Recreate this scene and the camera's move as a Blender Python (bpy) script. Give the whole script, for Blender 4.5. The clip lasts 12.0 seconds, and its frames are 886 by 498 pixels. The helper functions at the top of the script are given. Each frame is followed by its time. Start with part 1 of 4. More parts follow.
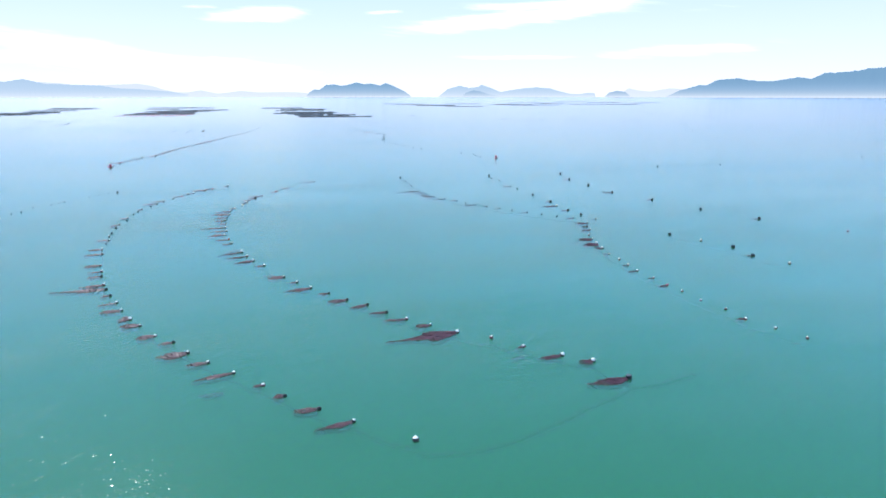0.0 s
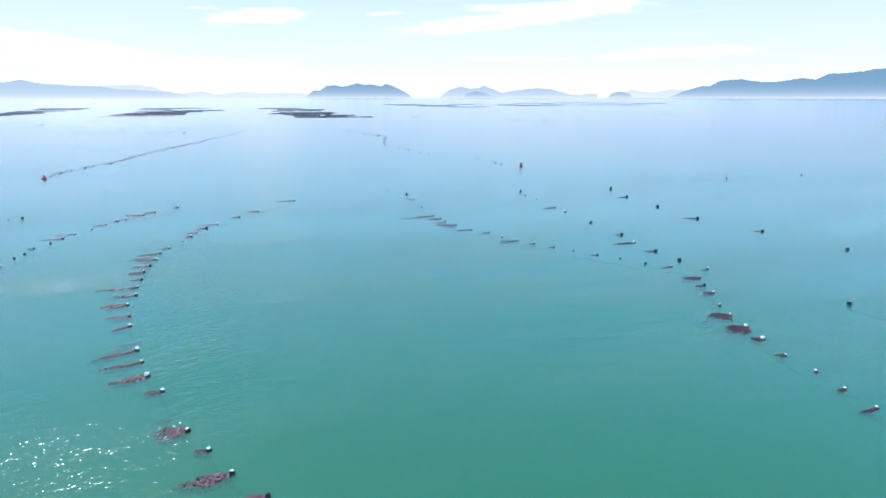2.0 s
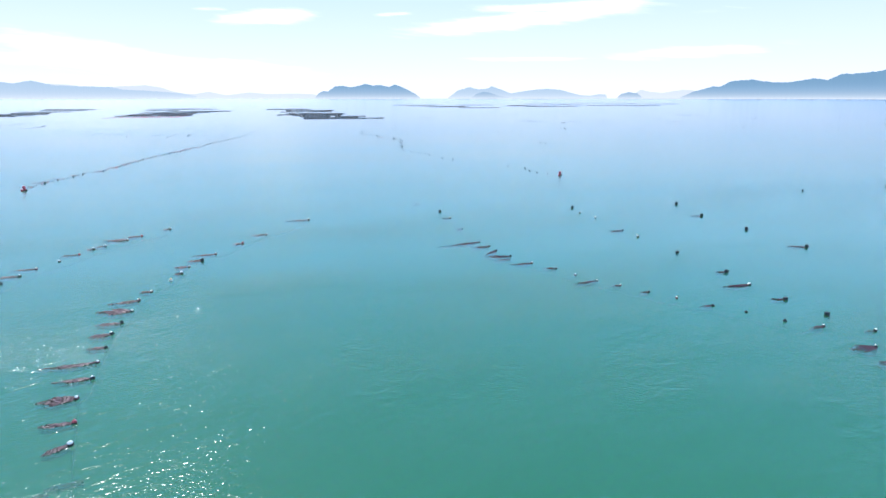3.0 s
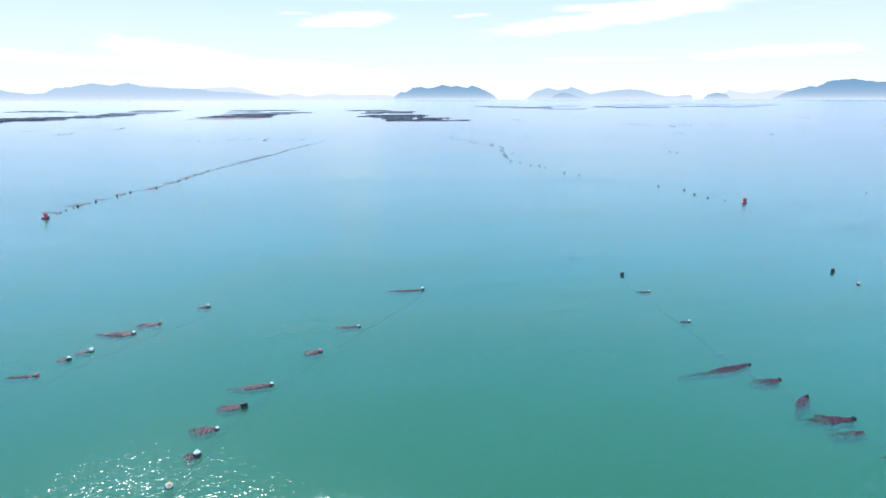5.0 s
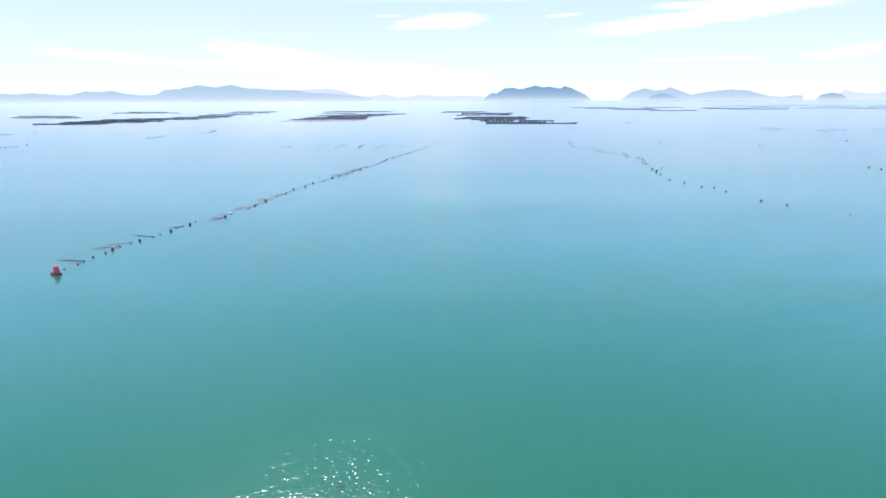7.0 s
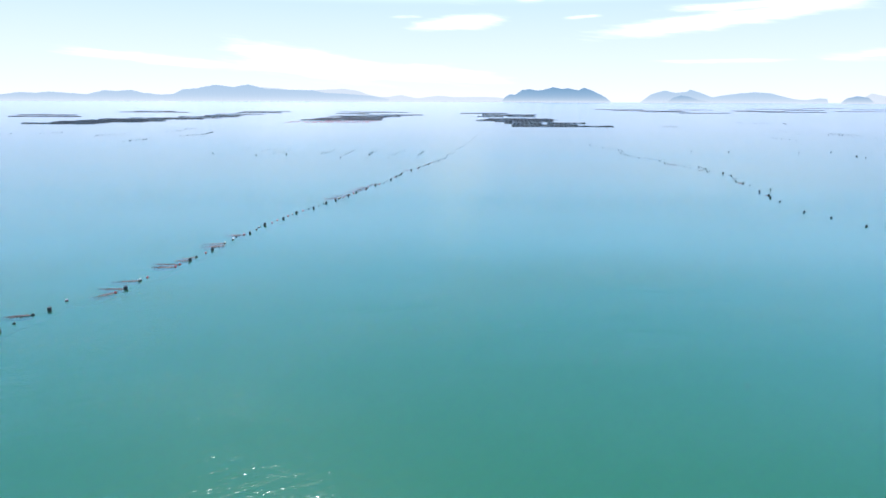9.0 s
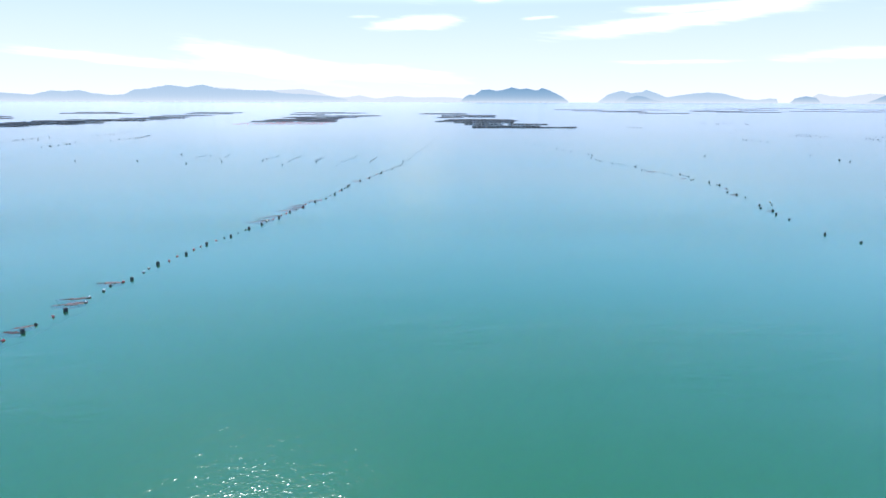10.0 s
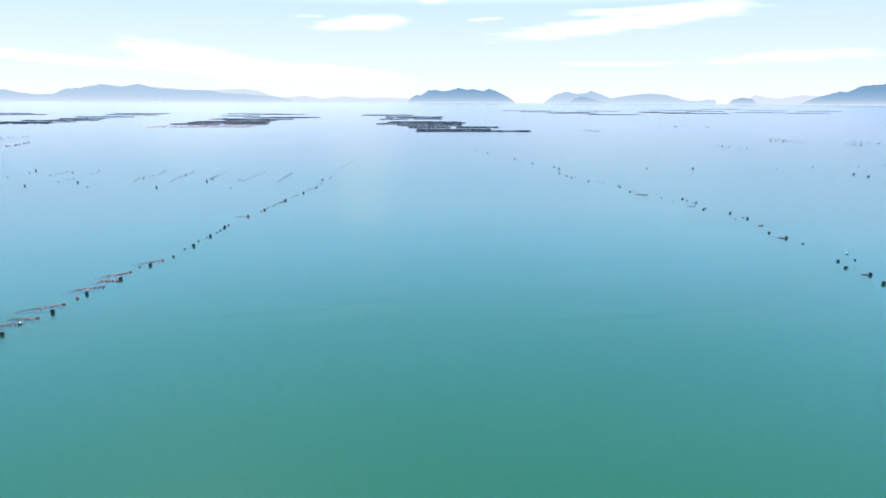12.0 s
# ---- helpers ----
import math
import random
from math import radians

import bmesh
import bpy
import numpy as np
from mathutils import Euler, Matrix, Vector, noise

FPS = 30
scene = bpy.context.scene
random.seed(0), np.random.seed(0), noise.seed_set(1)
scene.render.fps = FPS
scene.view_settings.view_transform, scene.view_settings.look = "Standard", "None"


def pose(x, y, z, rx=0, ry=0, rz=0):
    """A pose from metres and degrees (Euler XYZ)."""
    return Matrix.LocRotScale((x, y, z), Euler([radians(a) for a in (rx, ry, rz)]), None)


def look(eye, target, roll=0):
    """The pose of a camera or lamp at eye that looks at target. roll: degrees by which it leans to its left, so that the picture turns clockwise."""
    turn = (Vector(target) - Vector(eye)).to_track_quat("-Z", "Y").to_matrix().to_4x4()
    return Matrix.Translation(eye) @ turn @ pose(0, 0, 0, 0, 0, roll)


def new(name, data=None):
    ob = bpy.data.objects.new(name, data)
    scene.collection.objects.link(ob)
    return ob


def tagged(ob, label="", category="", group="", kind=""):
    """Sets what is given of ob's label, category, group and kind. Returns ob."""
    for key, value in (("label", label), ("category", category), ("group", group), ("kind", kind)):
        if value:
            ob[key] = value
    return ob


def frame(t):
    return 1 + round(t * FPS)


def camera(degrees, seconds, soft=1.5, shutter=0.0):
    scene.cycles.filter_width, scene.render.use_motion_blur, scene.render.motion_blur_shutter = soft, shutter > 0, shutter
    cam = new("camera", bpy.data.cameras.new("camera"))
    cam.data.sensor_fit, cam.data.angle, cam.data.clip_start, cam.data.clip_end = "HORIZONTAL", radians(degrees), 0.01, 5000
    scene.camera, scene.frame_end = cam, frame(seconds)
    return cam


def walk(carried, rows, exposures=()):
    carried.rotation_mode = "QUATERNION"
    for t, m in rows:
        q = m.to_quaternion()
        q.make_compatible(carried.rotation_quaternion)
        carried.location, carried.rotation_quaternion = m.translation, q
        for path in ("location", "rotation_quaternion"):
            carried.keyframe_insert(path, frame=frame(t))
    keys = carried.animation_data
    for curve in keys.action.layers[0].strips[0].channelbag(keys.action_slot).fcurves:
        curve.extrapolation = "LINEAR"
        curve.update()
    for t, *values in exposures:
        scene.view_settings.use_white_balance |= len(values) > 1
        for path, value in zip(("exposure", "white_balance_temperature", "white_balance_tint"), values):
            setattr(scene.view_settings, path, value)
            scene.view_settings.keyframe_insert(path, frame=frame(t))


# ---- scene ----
# Seaweed and shellfish farm on a calm bay, seen from a drone about fourteen metres up.
cam = camera(67.1, 12.0)
PATH = [
    (0, pose(0.00, -0.00, 15.00, 77.01, 0, -13.84) @ pose(0, 0, 0, 0, 0, 0.01)),
    (0.5, pose(1.78, 6.84, 14.51, 77.06, 0, -13.84) @ pose(0, 0, 0, 0, 0, 0.03)),
    (1, pose(3.31, 13.83, 14.04, 77.09, 0, -13.83) @ pose(0, 0, 0, 0, 0, 0.06)),
    (1.5, pose(4.15, 21.08, 13.79, 77.11, 0, -13.81) @ pose(0, 0, 0, 0, 0, 0.03)),
    (2, pose(4.30, 28.39, 13.79, 77.10, 0, -13.78) @ pose(0, 0, 0, 0, 0, 0.02)),
    (2.5, pose(4.22, 35.85, 13.74, 77.14, 0, -13.58) @ pose(0, 0, 0, 0, 0, 0.00)),
    (3, pose(3.98, 43.47, 13.72, 77.15, 0, -13.12) @ pose(0, 0, 0, 0, 0, -0.00)),
    (5, pose(2.12, 73.71, 13.54, 77.24, 0, -6.73) @ pose(0, 0, 0, 0, 0, -0.09)),
    (5.5, pose(1.16, 81.15, 13.54, 77.25, 0, -4.79) @ pose(0, 0, 0, 0, 0, -0.10)),
    (6, pose(-0.02, 88.56, 13.55, 77.27, 0, -2.95) @ pose(0, 0, 0, 0, 0, -0.12)),
    (6.5, pose(-1.36, 95.83, 13.58, 77.31, 0, -1.06) @ pose(0, 0, 0, 0, 0, -0.16)),
    (7, pose(-2.96, 103.37, 13.56, 77.33, 0, 0.80) @ pose(0, 0, 0, 0, 0, -0.16)),
    (9, pose(-6.02, 136.94, 12.90, 77.42, 0, 2.13) @ pose(0, 0, 0, 0, 0, 0.22)),
    (9.5, pose(-5.89, 144.61, 12.93, 77.43, 0, 0.32) @ pose(0, 0, 0, 0, 0, 0.18)),
    (10, pose(-5.52, 152.55, 12.98, 77.45, 0, -1.26) @ pose(0, 0, 0, 0, 0, 0.17)),
    (10.5, pose(-4.78, 160.69, 13.10, 77.45, 0, -2.34) @ pose(0, 0, 0, 0, 0, 0.17)),
    (11, pose(-4.19, 168.78, 13.21, 77.47, 0, -3.54) @ pose(0, 0, 0, 0, 0, 0.18)),
    (11.5, pose(-3.19, 176.79, 13.22, 77.47, 0, -4.63) @ pose(0, 0, 0, 0, 0, 0.22)),
    (12, pose(-1.99, 184.75, 13.08, 77.51, 0, -5.71) @ pose(0, 0, 0, 0, 0, 0.29)),
]
walk(cam, PATH, [(0, 1.04, 6020, 10), (6, 1.03, 6020, 10), (9, 0.97, 6020, 10), (12, 0.96, 6020, 10)])

# ---- sky, sun ----
SUN_LEFT, SUN_HIGH = radians(18.5), radians(53.0)


def sum_nodes(tree):
    """Short ways to chain math nodes in a tree."""
    def m(op, a, b=0.0, c=None):
        n = tree.nodes.new("ShaderNodeMath")
        n.operation = op
        for i, v in enumerate((a, b) if c is None else (a, b, c)):
            if isinstance(v, (int, float)):
                n.inputs[i].default_value = v
            else:
                tree.links.new(v, n.inputs[i])
        return n.outputs[0]
    return m


def mixed(tree, fac, a, b, blend="MIX"):
    n = tree.nodes.new("ShaderNodeMix")
    n.data_type, n.blend_type = "RGBA", blend
    for i, v in ((0, fac), (6, a), (7, b)):
        if isinstance(v, (int, float)):
            n.inputs[i].default_value = v
        elif isinstance(v, tuple):
            n.inputs[i].default_value = (*v, 1)
        else:
            tree.links.new(v, n.inputs[i])
    return n.outputs[2]


def noise_of(tree, vec, scale, detail=3.0, rough=0.5, stretch=None, turn=0.0, colour=False):
    if stretch:
        spin, mp = tree.nodes.new("ShaderNodeMapping"), tree.nodes.new("ShaderNodeMapping")
        spin.inputs["Rotation"].default_value = (0, 0, radians(turn))
        mp.inputs["Scale"].default_value = stretch
        tree.links.new(vec, spin.inputs["Vector"])
        tree.links.new(spin.outputs[0], mp.inputs["Vector"])
        vec = mp.outputs[0]
    n = tree.nodes.new("ShaderNodeTexNoise")
    n.inputs["Scale"].default_value, n.inputs["Detail"].default_value, n.inputs["Roughness"].default_value = scale, detail, rough
    tree.links.new(vec, n.inputs["Vector"])
    return n.outputs[1 if colour else 0]


world = bpy.data.worlds.new("hazy_summer_sky")
scene.world = world
world.use_nodes = True
wt = world.node_tree
wt.nodes.clear()
wm = sum_nodes(wt)
sky = wt.nodes.new("ShaderNodeTexSky")
sky.sky_type, sky.sun_disc = "NISHITA", False
sky.sun_elevation, sky.sun_rotation = SUN_HIGH, -SUN_LEFT
sky.air_density, sky.dust_density, sky.ozone_density, sky.altitude = 1.0, 0.1, 3.0, 10
coord = wt.nodes.new("ShaderNodeTexCoord").outputs["Generated"]
parts_of = wt.nodes.new("ShaderNodeSeparateXYZ")
wt.links.new(coord, parts_of.inputs[0])
sx, sy, sz = parts_of.outputs
high = wm("MULTIPLY", wm("ARCSINE", sz), 57.2958)
east = wm("MULTIPLY", wm("ARCTAN2", sx, sy), 57.2958)
# thin haze that whitens the air towards the horizon, then an added bright band, blue above it
rise = wm("DIVIDE", wm("ABSOLUTE", high), 45.0)
haze = wm("POWER", 2.718, wm("MULTIPLY", wm("POWER", rise, 4.0), -1.0))
air_ramp = wt.nodes.new("ShaderNodeValToRGB")
# 9 to 16 degrees: unseen brighter band, added to brighten the sea's reflections
AIR_STEPS = [(0.0, (0.515, 0.530, 0.600)), (4.0, (0.430, 0.478, 0.610)), (7.5, (0.355, 0.435, 0.610)), (9.0, (0.520, 0.640, 0.900)), (11.5, (0.560, 0.850, 1.280)),
             (16.0, (0.320, 0.720, 1.340)), (26.0, (0.220, 0.520, 1.050)), (38.0, (0.200, 0.340, 0.600))]
for i, (deg, tone) in enumerate(AIR_STEPS):
    stop = air_ramp.color_ramp.elements[i] if i < 2 else air_ramp.color_ramp.elements.new(deg / 45.0)
    stop.position, stop.color = deg / 45.0, (*tone, 1)
wt.links.new(rise, air_ramp.inputs[0])
flat = wt.nodes.new("ShaderNodeCombineXYZ")
wt.links.new(east, flat.inputs[0])
wt.links.new(high, flat.inputs[1])
warp = noise_of(wt, flat.outputs[0], 0.16, 4, 0.55, (0.55, 2.6, 1))
fray = noise_of(wt, flat.outputs[0], 0.75, 5, 0.62, (0.22, 2.2, 1), 5)
shift = wm("MULTIPLY", wm("SUBTRACT", warp, 0.5), 2.6)
# cirrus streaks: azimuth to the right, elevation, half length, half height (degrees), tilt, thickness
CIRRUS = [
    (19.9, 6.1, 11.4, 0.83, 5.5, 1.00),
    (21.6, 7.0, 6.8, 0.44, 1, 0.95),
    (-1.0, 6.1, 4.6, 0.73, 6, 0.90),
    (-1.0, 9.3, 3.0, 1.50, -5, 1.00),
    (9.1, 6.5, 1.7, 0.19, 3, 0.70),
    (-5.0, 6.6, 1.6, 0.19, 0, 0.60),
    (4.9, 8.0, 1.7, 0.50, 0, 0.60),
    (-24.9, 3.0, 7.3, 0.49, -4, 0.85),
    (-14.3, 3.2, 6.3, 1.07, -9, 0.90),
    (-8.3, 2.3, 14.6, 1.07, -3, 0.70),
    (21.0, 3.0, 7.3, 0.22, 0, 0.60),
    (32.3, 3.3, 8.3, 0.58, 2, 0.65),
    (34.8, 6.4, 2.9, 0.49, 3, 0.30),
]
cover = None
for az, el, half, tall, tilt, thick in CIRRUS:
    c, s = math.cos(radians(tilt)), math.sin(radians(tilt))
    dx, dy = wm("SUBTRACT", east, az), wm("ADD", wm("SUBTRACT", high, el), wm("MULTIPLY", shift, min(0.6, tall * 0.6)))
    u = wm("DIVIDE", wm("ADD", wm("MULTIPLY", dx, c), wm("MULTIPLY", dy, s)), half)
    v = wm("DIVIDE", wm("SUBTRACT", wm("MULTIPLY", dy, c), wm("MULTIPLY", dx, s)), tall)
    g = wm("MULTIPLY", wm("POWER", 2.718, wm("MULTIPLY", wm("ADD", wm("POWER", wm("ABSOLUTE", u), 3.0), wm("MULTIPLY", v, v)), -1.3)), thick)
    cover = g if cover is None else wm("MAXIMUM", cover, g)
ragged = wm("MULTIPLY_ADD", wm("SUBTRACT", fray, 0.5), 1.3, cover)
soft_edge = wt.nodes.new("ShaderNodeMapRange")
soft_edge.interpolation_type = "SMOOTHSTEP"
for i, v in ((1, 0.20), (2, 1.05), (3, 0.0), (4, 0.66)):
    soft_edge.inputs[i].default_value = v
wt.links.new(ragged, soft_edge.inputs[0])
clouds = wm("MULTIPLY", soft_edge.outputs[0], wm("MINIMUM", wm("MULTIPLY", cover, 3.0), 1.0))
lit = wt.nodes.new("ShaderNodeVectorMath")
lit.operation = "SCALE"
wt.links.new(sky.outputs[0], lit.inputs[0])
lit.inputs[3].default_value = 0.15
air = mixed(wt, wm("MULTIPLY", haze, 0.97), lit.outputs[0], air_ramp.outputs[0])
air = mixed(wt, clouds, air, (0.92, 0.91, 0.89))
back = wt.nodes.new("ShaderNodeBackground")
wt.links.new(air, back.inputs[0])
back.inputs[1].default_value = 1.0
out = wt.nodes.new("ShaderNodeOutputWorld")
wt.links.new(back.outputs[0], out.inputs[0])

sun = new("sun", bpy.data.lights.new("sun", "SUN"))
sun.data.energy, sun.data.angle, sun.data.color = 2.35, radians(0.53), (1.0, 0.98, 0.955)
sun.matrix_world = look((-math.sin(SUN_LEFT) * math.cos(SUN_HIGH) * 100, math.cos(SUN_LEFT) * math.cos(SUN_HIGH) * 100, math.sin(SUN_HIGH) * 100), (0, 0, 0))


# ---- materials ----
def material(name):
    mat = bpy.data.materials.new(name)
    mat.use_nodes = True
    t = mat.node_tree
    return mat, t, t.nodes["Principled BSDF"]


def place_of(tree, local=False):
    if local:
        return tree.nodes.new("ShaderNodeTexCoord").outputs["Object"]
    return tree.nodes.new("ShaderNodeNewGeometry").outputs["Position"]


def bumped(tree, height, strength, distance, target):
    b = tree.nodes.new("ShaderNodeBump")
    b.inputs["Strength"].default_value, b.inputs["Distance"].default_value = strength, distance
    tree.links.new(height, b.inputs["Height"])
    if target is not None:
        tree.links.new(b.outputs[0], target)
    return b.outputs[0]


def worn(name, colour, other, scale, rough, metal=0.0, relief=0.3, gloss=0.5, each=0.0):
    """A worn surface: two colours in blotches and fine grain, with relief; each: how far pieces differ."""
    mat, t, p = material(name)
    at = place_of(t, True)
    blotch, grain = noise_of(t, at, scale, 4, 0.6), noise_of(t, at, scale * 9, 3, 0.6)
    m = sum_nodes(t)
    fac = m("MULTIPLY", m("ADD", m("MULTIPLY", blotch, 0.7), m("MULTIPLY", grain, 0.3)), 1.0)
    ramp = t.nodes.new("ShaderNodeMapRange")
    for i, v in ((1, 0.38), (2, 0.66), (3, 0.0), (4, 1.0)):
        ramp.inputs[i].default_value = v
    t.links.new(fac, ramp.inputs[0])
    col = mixed(t, ramp.outputs[0], colour, other)
    if each:
        info = t.nodes.new("ShaderNodeObjectInfo")
        hsv = t.nodes.new("ShaderNodeHueSaturation")
        t.links.new(m("MULTIPLY_ADD", info.outputs["Random"], each, 1 - each / 2), hsv.inputs["Value"])
        t.links.new(col, hsv.inputs["Color"])
        col = hsv.outputs[0]
    t.links.new(col, p.inputs["Base Color"])
    t.links.new(m("MULTIPLY_ADD", grain, 0.25, rough - 0.12), p.inputs["Roughness"])
    p.inputs["Metallic"].default_value = metal
    p.inputs["Specular IOR Level"].default_value = gloss
    bumped(t, grain, relief, 0.01, p.inputs["Normal"])
    return mat


WHITE = worn("weathered_white_foam", (0.92, 0.85, 0.73), (0.76, 0.68, 0.56), 6, 0.55, gloss=0.2, each=0.25)
BLACK = worn("black_plastic", (0.012, 0.013, 0.015), (0.035, 0.036, 0.038), 7, 0.38, gloss=0.25, each=0.6)
RED = worn("faded_red_plastic", (0.42, 0.03, 0.045), (0.55, 0.10, 0.10), 6, 0.4, each=0.4)
MAROON = worn("dark_red_plastic", (0.10, 0.012, 0.028), (0.20, 0.04, 0.06), 7, 0.4, each=0.6)
ORANGE = worn("orange_plastic", (0.75, 0.33, 0.08), (0.80, 0.55, 0.30), 6, 0.4)
# algae at the waterline; on white floats also the shaded lower half, as colour
FOULED_AND_SHADE = worn("algae_fouling_and_shade", (0.030, 0.026, 0.020), (0.07, 0.05, 0.04), 20, 0.6, relief=0.8)
ROPE = worn("dark_wet_rope", (0.020, 0.024, 0.026), (0.045, 0.042, 0.04), 30, 0.55, relief=0.8)
PIPE = worn("grey_float_pipe", (0.05, 0.055, 0.062), (0.10, 0.095, 0.092), 2, 0.5, each=0.3)
NET = worn("dark_net_cover", (0.010, 0.019, 0.024), (0.026, 0.036, 0.042), 1.5, 0.75, relief=0.9, each=0.8)
RUST = worn("rust_brown_net_cover", (0.055, 0.036, 0.042), (0.09, 0.062, 0.064), 1.5, 0.75, relief=0.9, each=0.8)


def seaweed_material():
    mat, t, p = material("wet_brown_seaweed")
    m = sum_nodes(t)
    geo = t.nodes.new("ShaderNodeNewGeometry")
    mottle = noise_of(t, geo.outputs["Position"], 9, 4, 0.65)
    fine = noise_of(t, geo.outputs["Position"], 55, 2, 0.6)
    col = mixed(t, geo.outputs["Random Per Island"], (0.040, 0.017, 0.025), (0.128, 0.060, 0.076))
    col = mixed(t, m("MULTIPLY", mottle, 0.4), col, (0.120, 0.058, 0.074))
    t.links.new(col, p.inputs["Base Color"])
    t.links.new(m("MULTIPLY_ADD", fine, 0.4, 0.22), p.inputs["Roughness"])
    p.inputs["Specular IOR Level"].default_value = 0.18
    bumped(t, fine, 0.9, 0.008, p.inputs["Normal"])
    return mat


WEED = seaweed_material()


def breeze(t, m):
    """How lively the ripples are: slicks and cat's-paws in long drifting patches, dying away up the bay."""
    at = place_of(t)
    slick = noise_of(t, at, 0.014, 4, 0.62, (0.34, 1.5, 1), 4)
    sep = t.nodes.new("ShaderNodeSeparateXYZ")
    t.links.new(at, sep.inputs[0])

    def ranged(value, *limits):
        n = t.nodes.new("ShaderNodeMapRange")
        for i, v in enumerate(limits):
            n.inputs[i + 1].default_value = v
        t.links.new(value, n.inputs[0])
        return n.outputs[0]

    calm = ranged(slick, 0.38, 0.62, 0.45, 1.25)
    return m("MULTIPLY", calm, m("MULTIPLY", ranged(sep.outputs[1], 85.0, 190.0, 1.12, 0.58), ranged(sep.outputs[1], 190.0, 480.0, 1.0, 0.18)))


def water_surface():
    mat = bpy.data.materials.new("sea_surface")
    mat.use_nodes = True
    t = mat.node_tree
    t.nodes.clear()
    m = sum_nodes(t)
    at = place_of(t)
    live = breeze(t, m)
    # two trains of wavelets that cross, a long low swell, and small ripples that come and go in gusts
    train, cross = noise_of(t, at, 2.3, 2, 0.5, (0.42, 1.0, 1), -34), noise_of(t, at, 3.6, 1.5, 0.5, (0.5, 1.0, 1), 24)
    swell, fine = noise_of(t, at, 0.40, 2, 0.5, (0.4, 1.0, 1), -18), noise_of(t, at, 9.0, 1.0, 0.5, (0.75, 1.0, 1), -30)
    gust = t.nodes.new("ShaderNodeMapRange")
    for i, v in ((1, 0.36), (2, 0.62), (3, 0.5), (4, 1.15)):
        gust.inputs[i].default_value = v
    t.links.new(noise_of(t, at, 0.11, 3, 0.55, (0.6, 1.0, 1), -25), gust.inputs[0])
    small = m("MULTIPLY", m("ADD", m("MULTIPLY", cross, 0.026), m("MULTIPLY", fine, 0.025)), gust.outputs[0])
    height = m("ADD", m("ADD", m("MULTIPLY", train, 0.048), m("MULTIPLY", swell, 0.04)), small)
    # the steep faces of the wavelets look down the bay
    lean = t.nodes.new("ShaderNodeCombineXYZ")
    t.links.new(m("MULTIPLY", live, -0.030), lean.inputs[1])
    lean.inputs[2].default_value = 1.0
    unit = t.nodes.new("ShaderNodeVectorMath")
    unit.operation = "NORMALIZE"
    t.links.new(lean.outputs[0], unit.inputs[0])
    b = t.nodes.new("ShaderNodeBump")
    b.inputs["Strength"].default_value, b.inputs["Distance"].default_value = 1.0, 1.0
    t.links.new(m("MULTIPLY", height, live), b.inputs["Height"])
    t.links.new(unit.outputs[0], b.inputs["Normal"])
    nrm = b.outputs[0]
    gloss = t.nodes.new("ShaderNodeBsdfGlossy")
    gloss.inputs["Roughness"].default_value = 0.16
    t.links.new(nrm, gloss.inputs["Normal"])
    clear = t.nodes.new("ShaderNodeBsdfTransparent")
    clear.inputs[0].default_value = (0.80, 0.96, 0.95, 1)
    # fine silt hangs in the topmost water
    silt = t.nodes.new("ShaderNodeBsdfDiffuse")
    cloudy = noise_of(t, at, 0.035, 4, 0.55, (0.6, 1.3, 1), 12)
    t.links.new(mixed(t, cloudy, (0.037, 0.178, 0.085), (0.043, 0.198, 0.098)), silt.inputs[0])
    body = t.nodes.new("ShaderNodeMixShader")
    body.inputs[0].default_value = 0.44
    for p, q in ((clear.outputs[0], body.inputs[1]), (silt.outputs[0], body.inputs[2])):
        t.links.new(p, q)
    fr = t.nodes.new("ShaderNodeFresnel")
    fr.inputs["IOR"].default_value = 1.36
    t.links.new(nrm, fr.inputs["Normal"])
    mix = t.nodes.new("ShaderNodeMixShader")
    o = t.nodes.new("ShaderNodeOutputMaterial")
    for p, q in ((fr.outputs[0], mix.inputs[0]), (body.outputs[0], mix.inputs[1]), (gloss.outputs[0], mix.inputs[2]), (mix.outputs[0], o.inputs[0])):
        t.links.new(p, q)
    return mat


def water_murk(name, share):
    """Silty green water: share is how much of the light this depth of it scatters back."""
    mat = bpy.data.materials.new(name)
    mat.use_nodes = True
    t = mat.node_tree
    t.nodes.clear()
    at = place_of(t)
    cloudy = noise_of(t, at, 0.035, 4, 0.55, (0.6, 1.3, 1), 12)
    streak = noise_of(t, at, 0.25, 3, 0.5, (0.5, 1.2, 1), 16)
    m = sum_nodes(t)
    col = mixed(t, m("ADD", m("MULTIPLY", cloudy, 0.7), m("MULTIPLY", streak, 0.3)), (0.062, 0.268, 0.128), (0.070, 0.292, 0.143))
    dif = t.nodes.new("ShaderNodeBsdfDiffuse")
    t.links.new(col, dif.inputs[0])
    o = t.nodes.new("ShaderNodeOutputMaterial")
    if share >= 1:
        t.links.new(dif.outputs[0], o.inputs[0])
        return mat
    clear = t.nodes.new("ShaderNodeBsdfTransparent")
    mix = t.nodes.new("ShaderNodeMixShader")
    mix.inputs[0].default_value = share
    for a, b in ((clear.outputs[0], mix.inputs[1]), (dif.outputs[0], mix.inputs[2]), (mix.outputs[0], o.inputs[0])):
        t.links.new(a, b)
    return mat


